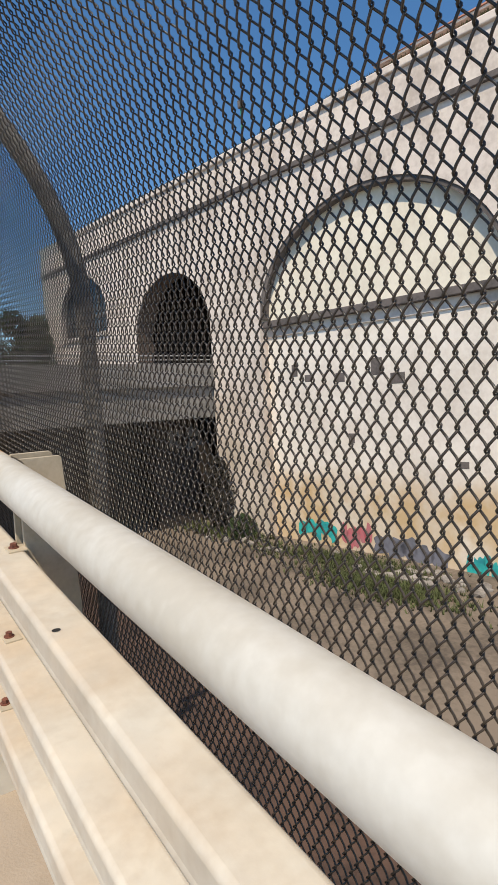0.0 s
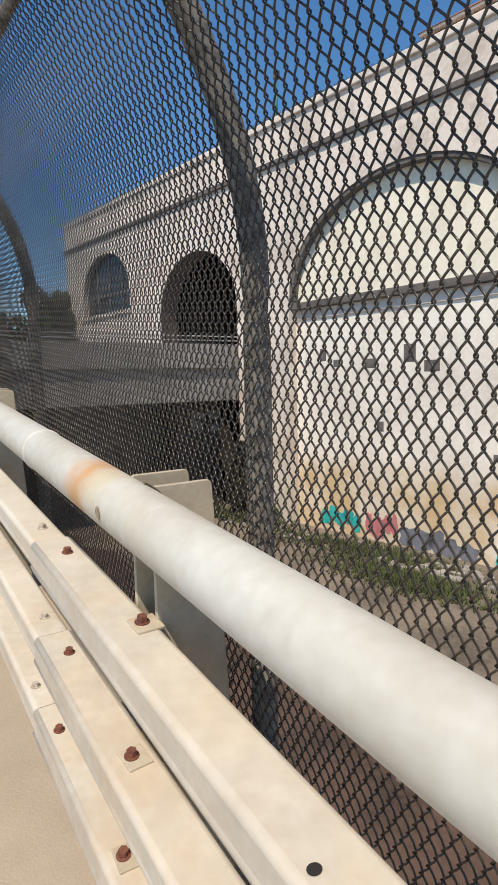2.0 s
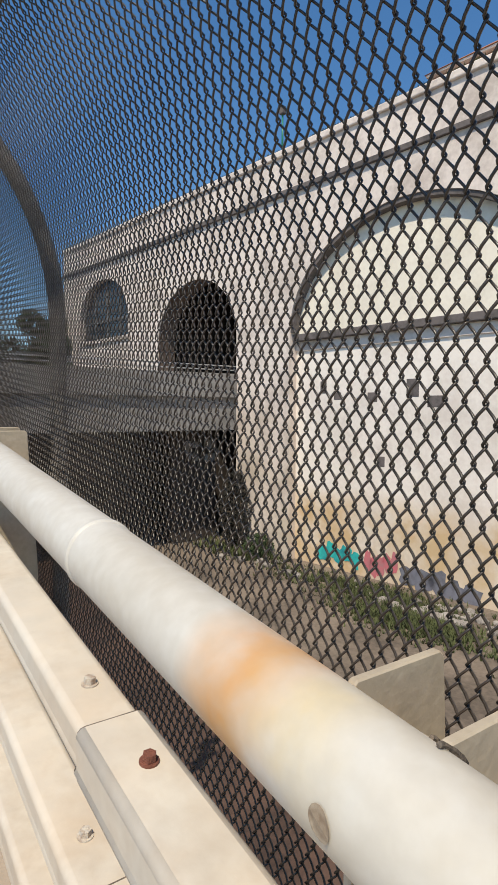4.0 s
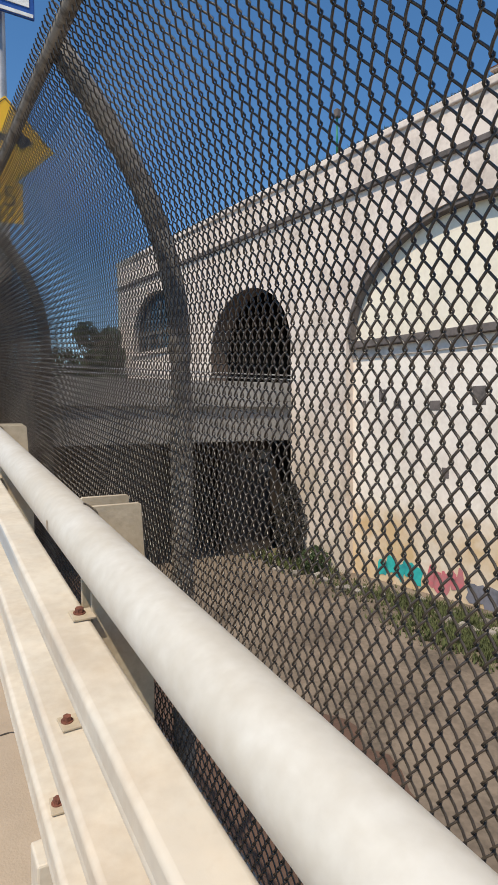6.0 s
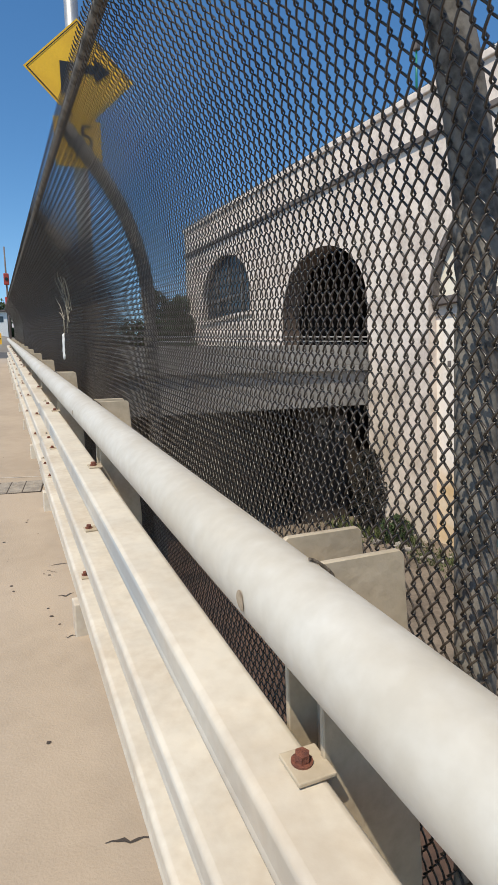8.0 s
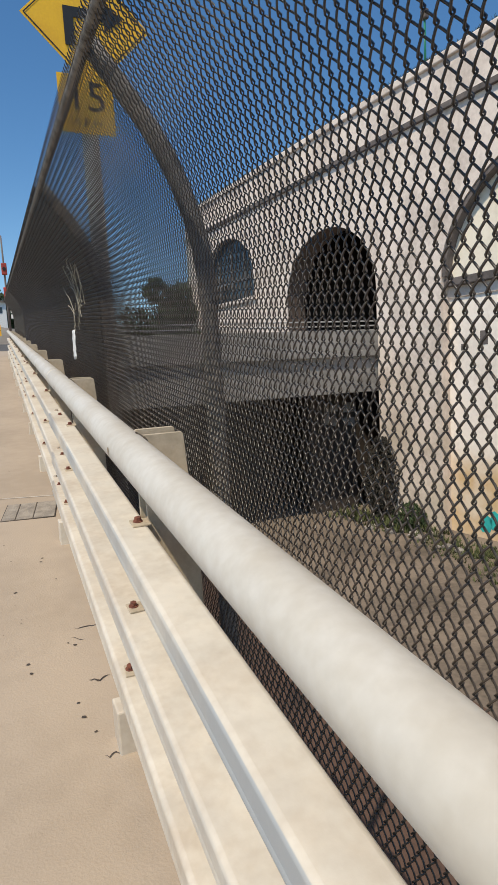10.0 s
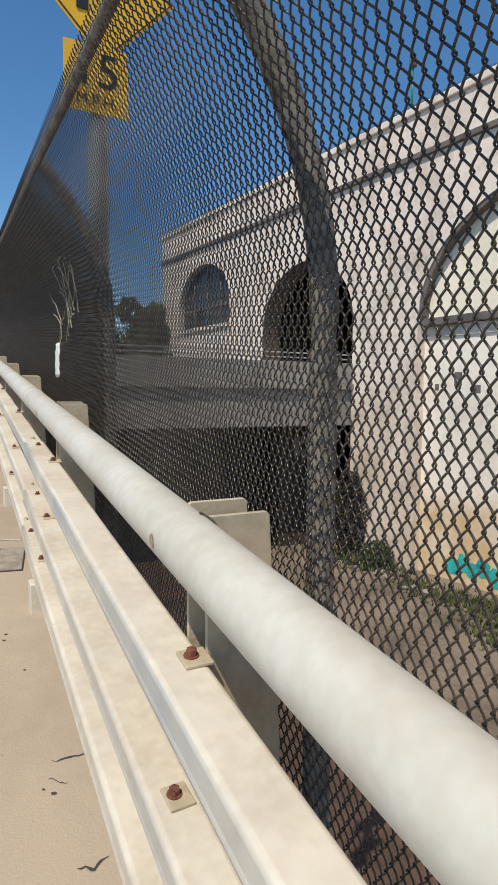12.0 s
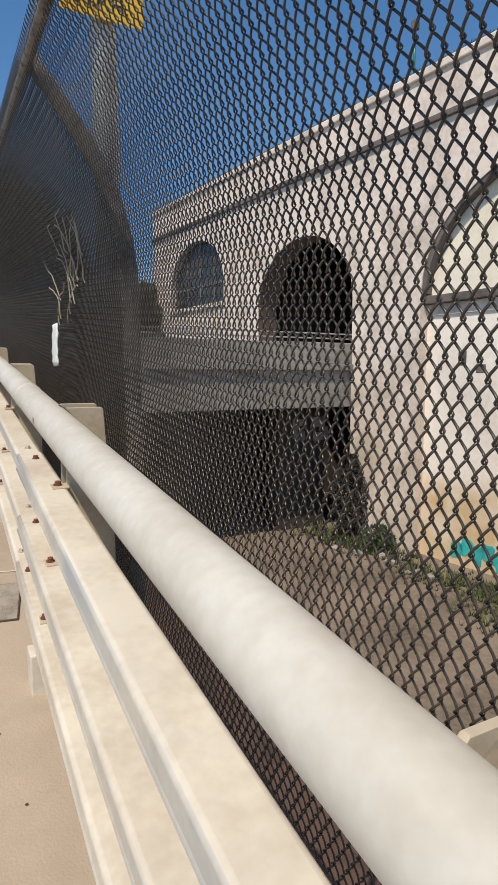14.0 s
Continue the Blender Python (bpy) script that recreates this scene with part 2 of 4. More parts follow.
def cyl(p0, p1, r0, r1=None, n=16, bm=None, caps=True):
    bm = bm or bmesh.new()
    r1 = r0 if r1 is None else r1
    p0, p1 = Vector(p0), Vector(p1)
    q = (p1 - p0).to_track_quat("Z", "Y").to_matrix()
    rings = []
    for p, r in ((p0, r0), (p1, r1)):
        rings.append([bm.verts.new(p + q @ Vector((r * math.cos(2 * math.pi * i / n), r * math.sin(2 * math.pi * i / n), 0))) for i in range(n)])
    for i in range(n):
        bm.faces.new((rings[0][i], rings[0][(i + 1) % n], rings[1][(i + 1) % n], rings[1][i]))
    if caps:
        bm.faces.new(rings[0][::-1])
        bm.faces.new(rings[1])
    return bm


def sweep(rings, closed=True, caps=True, bm=None):
    """Skins a row of rings of points."""
    bm = bm or bmesh.new()
    vr = [[bm.verts.new(p) for p in ring] for ring in rings]
    n = len(vr[0])
    for a, b in zip(vr, vr[1:]):
        for i in range(n if closed else n - 1):
            bm.faces.new((a[i], a[(i + 1) % n], b[(i + 1) % n], b[i]))
    if caps and closed:
        bm.faces.new(vr[0][::-1])
        bm.faces.new(vr[-1])
    return bm


def tube(points, r, n=8, bm=None):
    pts = [Vector(p) for p in points]
    rings = []
    for i, p in enumerate(pts):
        d = (pts[min(i + 1, len(pts) - 1)] - pts[max(i - 1, 0)]).normalized()
        q = d.to_track_quat("Z", "Y").to_matrix()
        rr = r[i] if isinstance(r, (list, tuple)) else r
        rings.append([p + q @ Vector((rr * math.cos(2 * math.pi * k / n), rr * math.sin(2 * math.pi * k / n), 0)) for k in range(n)])
    return sweep(rings, bm=bm)


def prism(outline, y0, y1, bm=None):
    """An outline of (a, b) drawn as (x, z), extruded along y."""
    return sweep([[(a, y, b) for a, b in outline] for y in (y0, y1)], bm=bm)


def empty(name, at=None):
    ob = new(name)
    ob.empty_display_size = 0.1
    if at is not None:
        ob.matrix_basis = at
    return ob


def station(k, dy=0.0):
    return pose(0, k * S + dy, G * (k * S + dy))


# ---- the bridge deck, sidewalk and road ----
Y0, Y1 = -7.0, 33.0
sidewalk = tagged(part("sidewalk", box(-1.52, 0.42, Y0, Y1, -0.25, 0.0, slope=G), M_WALK), "tan concrete sidewalk rising beside the guardrail, with small cracks", "sidewalk", kind="structure")
bm = box(-11.0, -1.52, Y0, Y1, -0.45, -0.11, slope=G)
road = tagged(part("road", bm, M_ROAD), "worn pale grey concrete carriageway of the bridge", "road", kind="structure")
bm = box(-11.0, 0.36, Y0, Y1, -1.35, -0.46, slope=G)
girder = tagged(part("bridge_girder", bm, M_CONC), "weathered grey concrete girder under the bridge deck", "girder", kind="structure")
bm = box(-11.3, -11.0, Y0, Y1, -0.5, 0.75, 0.02, slope=G)
tagged(part("parapet_far", bm, M_CONC), "plain concrete parapet on the other side of the road", "parapet", kind="structure")
# ragged line of dirt along the kerb
bm = bmesh.new()
rng = random.Random(5)
ys = [Y0 + i * 0.22 for i in range(int((Y1 - Y0) / 0.22))]
low = [bm.verts.new((-1.523, y, G * y - 0.112)) for y in ys]
left = [bm.verts.new((-1.523, y, G * y + 0.003)) for y in ys]
wid = [0.05]
for y in ys[1:]:
    wid.append(min(0.11, max(0.015, wid[-1] + rng.uniform(-0.022, 0.022))))
right = [bm.verts.new((-1.52 + q, y, G * y + 0.003)) for q, y in zip(wid, ys)]
for i in range(len(ys) - 1):
    bm.faces.new((left[i], right[i], right[i + 1], left[i + 1]))
    bm.faces.new((low[i], left[i], left[i + 1], low[i + 1]))
part("dirt_edge", bm, M_DIRTEDGE, sidewalk, "rusty dirt along the kerb")
# joints, cover and cracks of the sidewalk
for yj in (-3.3, 8.66):
    bm = bmesh.new()
    bm.faces.new([bm.verts.new((x, y, G * y + 0.0035)) for x, y in ((-1.50, yj + 0.30 - 0.006), (-0.05, yj - 0.006), (-0.05, yj + 0.006), (-1.50, yj + 0.30 + 0.006))])
    part("joint", bm, M_RAIL, sidewalk, "pale filled joint")
cover = empty("utility_cover", pose(-0.268, 8.345, G * 8.345, math.degrees(math.atan(G)), 0, -8))
tagged(cover, "small grey utility cover set in the sidewalk beside the guardrail", "utility cover")
part("cover_frame", box(-0.182, 0.182, -0.19, 0.19, -0.03, 0.005, 0.002), M_CRACK, cover)
for i, (a, b) in enumerate(((-0.176, -0.088), (-0.082, 0.03), (0.036, 0.176))):
    part("cover_plate", box(a, b, -0.182, 0.182, -0.02, 0.008, 0.003), M_PATCH, cover)


def crack(x, y, length, ang, seed, width=0.006):
    rr = random.Random(seed)
    bm = bmesh.new()
    n = 9
    prev = None
    off = 0.0
    for i in range(n):
        t = i / (n - 1)
        off += rr.uniform(-0.012, 0.012)
        w = width * math.sin(math.pi * min(max(t, 0.04), 0.96)) * rr.uniform(0.5, 1.3)
        cx, cy = (t - 0.5) * length, off
        ca, sa = math.cos(ang), math.sin(ang)
        pts = [(x + ca * cx - sa * (cy + d), y + sa * cx + ca * (cy + d)) for d in (-w, w)]
        cur = [bm.verts.new((px, py, G * py + 0.003)) for px, py in pts]
        if prev:
            bm.faces.new((prev[0], cur[0], cur[1], prev[1]))
        prev = cur
    return part("crack", bm, M_CRACK, sidewalk)


def spot(x, y, r, seed):
    rr = random.Random(seed)
    bm = bmesh.new()
    vs = []
    for i in range(9):
        a = 2 * math.pi * i / 9
        q = r * rr.uniform(0.6, 1.2)
        px, py = x + q * math.cos(a) * 1.3, y + q * math.sin(a)
        vs.append(bm.verts.new((px, py, G * py + 0.003)))
    bm.faces.new(vs)
    return part("spot", bm, M_CRACK, sidewalk)


crack(-0.12, 4.57, 0.13, -0.35, 1)
crack(-0.12, 6.505, 0.11, -0.2, 2, 0.004)
crack(-0.125, 6.112, 0.08, -0.05, 3)
crack(-0.145, 5.69, 0.06, -0.1, 4, 0.004)
crack(-0.17, 6.45, 0.05, 0.1, 7, 0.003)
for i, (x, y, r) in enumerate(((-0.289, 5.03, 0.008), (-0.524, 6.823, 0.016), (-0.261, 7.357, 0.008), (-0.407, 7.005, 0.009), (-0.587, 7.38, 0.007), (-0.743, 8.062, 0.009), (-0.778, 8.465, 0.011), (-0.667, 8.40, 0.011),
                                (-0.607, 8.40, 0.010), (-0.882, 9.99, 0.012), (-0.185, 6.385, 0.009), (-0.367, 6.244, 0.010), (-0.210, 5.90, 0.010), (-0.183, 5.809, 0.006), (-0.511, 6.959, 0.007), (-0.376, 6.315, 0.008), (-0.219, 5.985, 0.006), (-0.168, 4.306, 0.006), (-0.249, 7.408, 0.008))):
    spot(x, y, 0.8 * r, 20 + i)

rr = random.Random(77)
for i in range(46):
    spot(rr.gauss(-0.56, 0.10), 6.55 + abs(rr.gauss(0, 0.14)), rr.uniform(0.001, 0.0028), 300 + i)
for i in range(24):
    spot(rr.uniform(-1.2, -0.2), rr.uniform(3.5, 11.0), rr.uniform(0.002, 0.005), 400 + i)

# ---- guardrail of three box rails, a pipe and steel posts ----
RAILS = ((-0.081, 0.022, 0.642, 0.722), (-0.089, 0.010, 0.368, 0.446), (-0.104, -0.008, 0.156, 0.238))
SPLICES = [2.48 + 3 * S * j for j in range(-2, 5)]


def rail_ring(x0, x1, z0, z1, y, grow):
    """A section of the rail: a rounded box whose lower front edge turns out in a lip."""
    x0, x1, z0, z1 = x0 - grow, x1 + grow, z0 - grow, z1 + grow
    r, pts = 0.014, []
    for cx, cz, a0 in ((x1 - r, z1 - r, 0), (x0 + r, z1 - r, 90), (x0 + r, z0 + r, 180), (x1 - r, z0 + r, 270)):
        for i in range(4):
            a = radians(a0 + 30 * i)
            pts.append((cx + r * math.cos(a), y, cz + r * math.sin(a) + G * y))
    # small lip at the foot of the front face
    pts[8:8] = [(x0, y, z0 + 0.030 + G * y), (x0 - 0.004, y, z0 + 0.024 + G * y)]
    return pts


def rail_piece(i, y0, y1):
    x0, x1, z0, z1 = RAILS[i]
    cuts = [(y0 - 0.25, -0.001), (y0, 0.0)]
    n = 8
    cuts += [(y0 + (y1 - y0) * k / n, 0.006 * k / n) for k in range(1, n + 1)]
    bm = sweep([rail_ring(x0, x1, z0, z1, y, g) for y, g in cuts])
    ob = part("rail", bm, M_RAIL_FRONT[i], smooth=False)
    for p in ob.data.polygons:
        p.use_smooth = p.area < 0.02
    return ob


def hexbolt(r, h):
    bm = cyl((0, 0, 0), (0, 0, 0.003), r * 1.35, n=16)
    hx = cyl((0, 0, 0.003), (0, 0, 0.003 + h), r, r * 0.95, n=6, bm=bm)
    return hx


tilt = math.degrees(math.atan(G))


def bolt_at(parent, x, y, z, rusty=True, s=1.0, turn=0.0):
    key = "rusty" if rusty else "painted"
    if key not in BOLTS:
        BOLTS[key] = part("bolt", hexbolt(0.011, 0.011), M_RUST if rusty else M_BOLT_PAINT, parent, "rusted hex bolt" if rusty else "", at=pose(x, y, z, tilt, 0, turn))
        return BOLTS[key]
    return share("bolt", BOLTS[key], parent, pose(x, y, z, tilt, 0, turn), "rusted hex bolt" if rusty else "")


BOLTS = {}
guard = tagged(empty("guardrail_beam"), "cream-painted triple steel box rail bolted to posts along the sidewalk", "guardrail")
ends = [-7.0] + [y for y in SPLICES if -6.5 < y < 27] + [28.2]
for i in range(3):
    for a, b in zip(ends, ends[1:]):
        if b - a > 0.4:
            ob = rail_piece(i, a, b)
            ob.parent = guard
for ys_ in [y for y in SPLICES if -6.5 < y < 27]:
    for x0, x1, z0, z1 in RAILS:
        part("splice_gap", sweep([rail_ring(x0, x1, z0, z1, ys_ + d, 0.0045) for d in (0.001, 0.0045)]), M_WELD, guard, "dark rusty gap at the splice")
    for i, (x0, x1, z0, z1) in enumerate(RAILS):
        xb = (-0.020, -0.031, -0.070)[i]
        bolt_at(guard, xb, ys_ - 0.12, z1 + 0.006 + G * (ys_ - 0.12), True, turn=12 * i)
        bolt_at(guard, xb - 0.004, ys_ + 0.12, z1 + G * (ys_ + 0.12), False, turn=25 + 9 * i)
slot_bm = bmesh.new()
slot_bm.faces.new([slot_bm.verts.new((-0.057 + 0.010 * math.cos(a), 1.307 + 0.008 * math.sin(a), 0.7284 + G * (1.307 + 0.008 * math.sin(a)))) for a in [2 * math.pi * k / 14 for k in range(14)]])
part("bolt_hole", slot_bm, M_HOLE, guard, "empty dark bolt hole")

# the round handrail
PX, PZ, PR = -0.012, 0.962, 0.060
handrail = tagged(empty("pipe_handrail"), "thick white-painted steel pipe handrail with rust stains, carried on posts", "handrail")


def pipe_piece(y0, y1):
    rings, n = [], 40
    m = max(2, int((y1 - y0) / 0.3))
    for k in range(m + 1):
        y = y0 + (y1 - y0) * k / m
        rings.append([(PX + PR * math.cos(2 * math.pi * i / n), y, PZ + PR * math.sin(2 * math.pi * i / n) + G * y) for i in range(n)])
    return part("pipe", sweep(rings, caps=False), M_PIPE, handrail, smooth=True)


pj = [2.57 + 3 * S * j for j in range(-1, 5)]
pe = [-7.0] + pj + [28.2]
for a, b in zip(pe, pe[1:]):
    pipe_piece(a + (0.0 if a < -6 else 0.004), b)
for y in pj:
    rings = [[(PX + (PR + g) * math.cos(2 * math.pi * i / 40), y + d, PZ + (PR + g) * math.sin(2 * math.pi * i / 40) + G * (y + d)) for i in range(40)] for d, g in ((-0.012, -0.004), (-0.010, 0.0022), (0.0, 0.003), (0.008, -0.004))]
    part("pipe_collar", sweep(rings, caps=False), M_PIPE, handrail, smooth=True)
for k in range(-2, 14):
    y, a = k * S + 0.035, radians(182)
    c = Vector((PX + (PR + 0.0012) * math.cos(a), y, PZ + (PR + 0.0012) * math.sin(a) + G * y))
    bm = bmesh.new()
    vs = []
    for q in range(16):
        b_ = 2 * math.pi * q / 16
        aa = a + 0.24 * math.sin(b_)
        yy = y + 0.012 * math.cos(b_)
        vs.append(bm.verts.new((PX + (PR + 0.0015) * math.cos(aa), yy, PZ + (PR + 0.0015) * math.sin(aa) + G * yy)))
    bm.faces.new(vs)
    part("pipe_plug", bm, M_PLUG, handrail, "oval tan plug")

# posts: an H of two flanges and a web, a foot, and three clips that hold the rails
def guard_post():
    e = empty("guardrail_post")
    def flange(y, top):
        bm = prism([(0.027, 0.0), (0.196, 0.0), (0.196, 0.50), (0.166, top - 0.008), (0.158, top), (0.033, top), (0.027, top - 0.006)], y, y + 0.011)
        bmesh.ops.recalc_face_normals(bm, faces=bm.faces[:])
        bmesh.ops.bevel(bm, geom=bm.edges[:], offset=0.002, segments=1, affect="EDGES")
        return bm
    part("flange", flange(-0.005, 1.010), M_POST, e)
    part("flange", flange(0.100, 1.020), M_POST, e)
    part("web", box(0.076, 0.084, 0.0065, 0.0995, 0.0, 0.97), M_POST, e)
    part("foot", box(-0.128, 0.024, -0.050, 0.050, -0.02, 0.140, 0.006), M_RAIL, e, "cream foot plate")
    for yb, a1 in ((-0.009, 72), (0.115, 66), (0.010, 60)):
        rr = random.Random(int(yb * 1000))
        arc = [(PX + (PR + 0.002) * math.cos(radians(a)), yb + rr.uniform(-0.002, 0.002), PZ + (PR + 0.002) * math.sin(radians(a))) for a in range(-50, a1, 8)]
        part("weld_bead", tube(arc, [rr.uniform(0.002, 0.005) for _ in arc], 6), M_WELD, e, "dark rough weld bead")
    part("base_plate", box(0.0245, 0.205, -0.07, 0.17, -0.02, 0.018, 0.004), M_POST, e)
    for i, (xc, zt) in enumerate(((0.003, 0.722), (-0.033, 0.446), (-0.061, 0.238))):
        wx = (0.029, 0.026, 0.024)[i]
        c = part("clip", box(-wx, wx, -0.031, 0.031, 0.0, 0.007, 0.002), M_POST, e, at=pose(xc, 0, zt + 0.004, tilt, 0, (0, 3, -4)[i]))
        b_ = part("bolt", hexbolt(0.0115, 0.012), M_RUST, c, "rusted hex bolt", at=pose(-0.006, 0.004, 0.007, 0, 0, 17 * i))
    return tagged(e, "beige painted steel H-section guardrail post standing behind the rails", "guardrail post", "guardrail posts")


gp = guard_post()
gp.matrix_basis = station(1)
for k in range(-3, 15):
    if k != 1:
        copy_thing(gp, station(k))

# ---- curved chain-link fence ----
EARTH_W = 8.4   # width of the dark earth beside the bridge
FX = 0.237
FZ0, FR, FTURN = 1.415, 0.897, 0.66   # where the curve begins, its radius and its turn


def curve_x(s):
    """Point (x, z) of the fence's section at s metres along it from the ground."""
    if s < FZ0:
        return FX, s
    t = s - FZ0
    R, turn = FR, FTURN
    if t < R * turn:
        a = t / R
        return FX - R * (1 - math.cos(a)), FZ0 + R * math.sin(a)
    d = t - R * turn
    return FX - R * (1 - math.cos(turn)) - d * math.sin(turn), FZ0 + R * math.sin(turn) + d * math.cos(turn)


SMAX = FZ0 + FR * FTURN + 0.19


def mesh_panel(level):
    """One bay of woven wire: flat spirals that run up the curve and hook into one another."""
    w, h, r = 0.0272 / 2, 0.0478, 0.00160
    nw = int(round(S / w))
    w = S / nw
    per = int((SMAX - 0.02) / h) + 1
    # a flattened spiral: straight strands, one in front and one behind, and tight bends that hook into the next
    half = (((0.0, -0.12, 0.0), (0.06, -0.03, 0.78), (0.25, 0.47, 1.05), (0.44, 1.03, 0.78)),
            ((0.06, 0.0, 0.8), (0.44, 1.0, 0.8)), ((0.0, 0.0, 0.0),))[level]
    prof = list(half) + [(a + 0.5, 1 - b, -c) for a, b, c in half]
    sides = (4, 3, 3)[level]
    ss, uu, dd = [], [], []
    for p in range(per):
        for a, b, c in prof:
            ss.append(0.03 + (p + a) * h)
            uu.append(b)
            dd.append(c)
    ss, uu, dd = np.array(ss), np.array(uu), np.array(dd)
    base = np.array([curve_x(s) for s in ss])
    nrm = np.array([curve_x(s + 0.01) for s in ss]) - np.array([curve_x(s - 0.01) for s in ss])
    nrm /= np.linalg.norm(nrm, axis=1)[:, None]
    out = np.stack([-nrm[:, 1], nrm[:, 0]], 1)
    m = len(ss)
    verts = np.zeros((nw, m, sides, 3))
    rg = np.random.RandomState(3)
    for i in range(nw):
        u = uu if i % 2 == 0 else 1 - uu
        y = (i + u) * w + rg.uniform(-0.0006, 0.0006)
        d = dd * (-1 if i % 2 == 0 else 1) * (0.0043, 0.0050, 0.0)[level]
        cx = base[:, 0] + out[:, 0] * d
        cz = base[:, 1] + out[:, 1] * d
        tang = np.stack([np.gradient(cx), np.gradient(y), np.gradient(cz)], 1)
        tang /= np.linalg.norm(tang, axis=1)[:, None]
        o3 = np.stack([out[:, 0], np.zeros(m), out[:, 1]], 1)
        b3 = np.cross(tang, o3)
        b3 /= np.linalg.norm(b3, axis=1)[:, None]
        for k in range(sides):
            a = 2 * math.pi * (k + 0.5) / sides
            rr = r * (1.26, 2.0, 3.3)[level]
            p = np.stack([cx, y, cz], 1) + rr * (math.cos(a) * o3 + math.sin(a) * b3)
            p[:, 2] += G * p[:, 1]
            verts[i, :, k] = p
    idx = np.arange(nw * m * sides).reshape(nw, m, sides)
    a, b = idx[:, :-1], idx[:, 1:]
    faces = np.stack([a, np.roll(a, -1, 2), np.roll(b, -1, 2), b], -1).reshape(-1, 4)
    me = bpy.data.meshes.new("wire_mesh")
    me.vertices.add(nw * m * sides)
    me.vertices.foreach_set("co", verts.reshape(-1))
    me.loops.add(faces.size)
    me.loops.foreach_set("vertex_index", faces.reshape(-1).astype(np.int32))
    me.polygons.add(len(faces))
    me.polygons.foreach_set("loop_start", np.arange(0, faces.size, 4, dtype=np.int32))
    me.update(calc_edges=True)
    me.polygons.foreach_set("use_smooth", np.ones(len(faces), dtype=bool))
    me.materials.append(M_WIRE)
    me.validate()
    return me


fence = tagged(empty("chain_link_fence"), "tall black chain-link fence curving inward at the top, behind the guardrail", "fence")
meshes = [mesh_panel(i) for i in range(3)]
for k in range(-1, 15):
    ob = new("wire_mesh", meshes[0 if 0 <= k <= 3 else 1 if k <= 9 else 2])
    ob.matrix_basis = station(k, -0.03)
    ob.parent = fence
    tagged(ob, kind="stuff")


def fence_post():
    pts = []
    for i in range(26):
        s = SMAX * i / 25
        x, z = curve_x(s)
        x2, z2 = curve_x(s + 0.01)
        dx, dz = x2 - x, z2 - z
        ln = math.hypot(dx, dz)
        pts.append((x + dz / ln * 0.036, 0, z - dx / ln * 0.036))
    return tube(pts, 0.030, 14)


fp = part("fence_post", fence_post(), M_FPOST, fence, "black curved steel fence post", at=station(0, -0.03), smooth=True)
for k in range(-1, 16):
    if k != 0:
        share("fence_post", fp, fence, station(k, -0.03), "black curved steel fence post")
xt, zt = curve_x(SMAX)
part("top_rail", cyl((xt + 0.012, -2, zt + G * -2), (xt + 0.012, 28.4, zt + G * 28.4), 0.017, n=12), M_FPOST, fence, "black top rail", smooth=True)
part("bottom_rail", cyl((FX + 0.03, -2, 0.06 + G * -2), (FX + 0.03, 28.4, 0.06 + G * 28.4), 0.02, n=12), M_FPOST, fence, smooth=True)

# ---- low ground and the old wall with arches ----
ground = tagged(part("ground", box(-1500, 1500, -1500, 1500, -7.4, -6.4), M_GROUND), "brown dirt ground far below the bridge", "ground", kind="structure")
# dark reddish earth along the foot of the bridge, with a ragged edge
bm = bmesh.new()
rng = random.Random(21)
near_, far_ = [], []
for k in range(121):
    y = -40.0 + 0.6 * k
    near_.append(bm.verts.new((0.0, y, -6.394)))
    far_.append(bm.verts.new((EARTH_W + 0.5 * math.sin(0.37 * k) + rng.uniform(-0.4, 0.4), y, -6.394)))
for k in range(120):
    bm.faces.new((near_[k], far_[k], far_[k + 1], near_[k + 1]))
tagged(part("earth_strip", bm, M_EARTH), "dark reddish-brown earth along the foot of the bridge", "ground", kind="structure")
WALL = Matrix.Translation((18.3, 25, 0)) @ Matrix.Rotation(radians(8), 4, "Z")   # local y runs along the wall, local -x faces the bridge


def arch_pts(c, half, spring, rise, n=24, a0=0, a1=180):
    return [(c + half * math.cos(radians(a0 + (a1 - a0) * i / n)), spring + rise * math.sin(radians(a0 + (a1 - a0) * i / n))) for i in range(n + 1)]


def wall_slab(outline, holes, x0, x1):
    """A slab in the wall's plane, outline and holes given as (along, up)."""
    bm = bmesh.new()
    loops = [outline] + holes
    edges = []
    for lp in loops:
        vs = [bm.verts.new((x0, a, b)) for a, b in lp]
        es = [bm.edges.new((vs[i], vs[(i + 1) % len(vs)])) for i in range(len(vs))]
        edges += es
    bmesh.ops.triangle_fill(bm, use_beauty=True, use_dissolve=False, edges=edges)
    front = bm.faces[:]
    ret = bmesh.ops.extrude_face_region(bm, geom=front)
    bmesh.ops.translate(bm, verts=[v for v in ret["geom"] if isinstance(v, bmesh.types.BMVert)], vec=(x1 - x0, 0, 0))
    bmesh.ops.recalc_face_normals(bm, faces=bm.faces[:])
    return bm


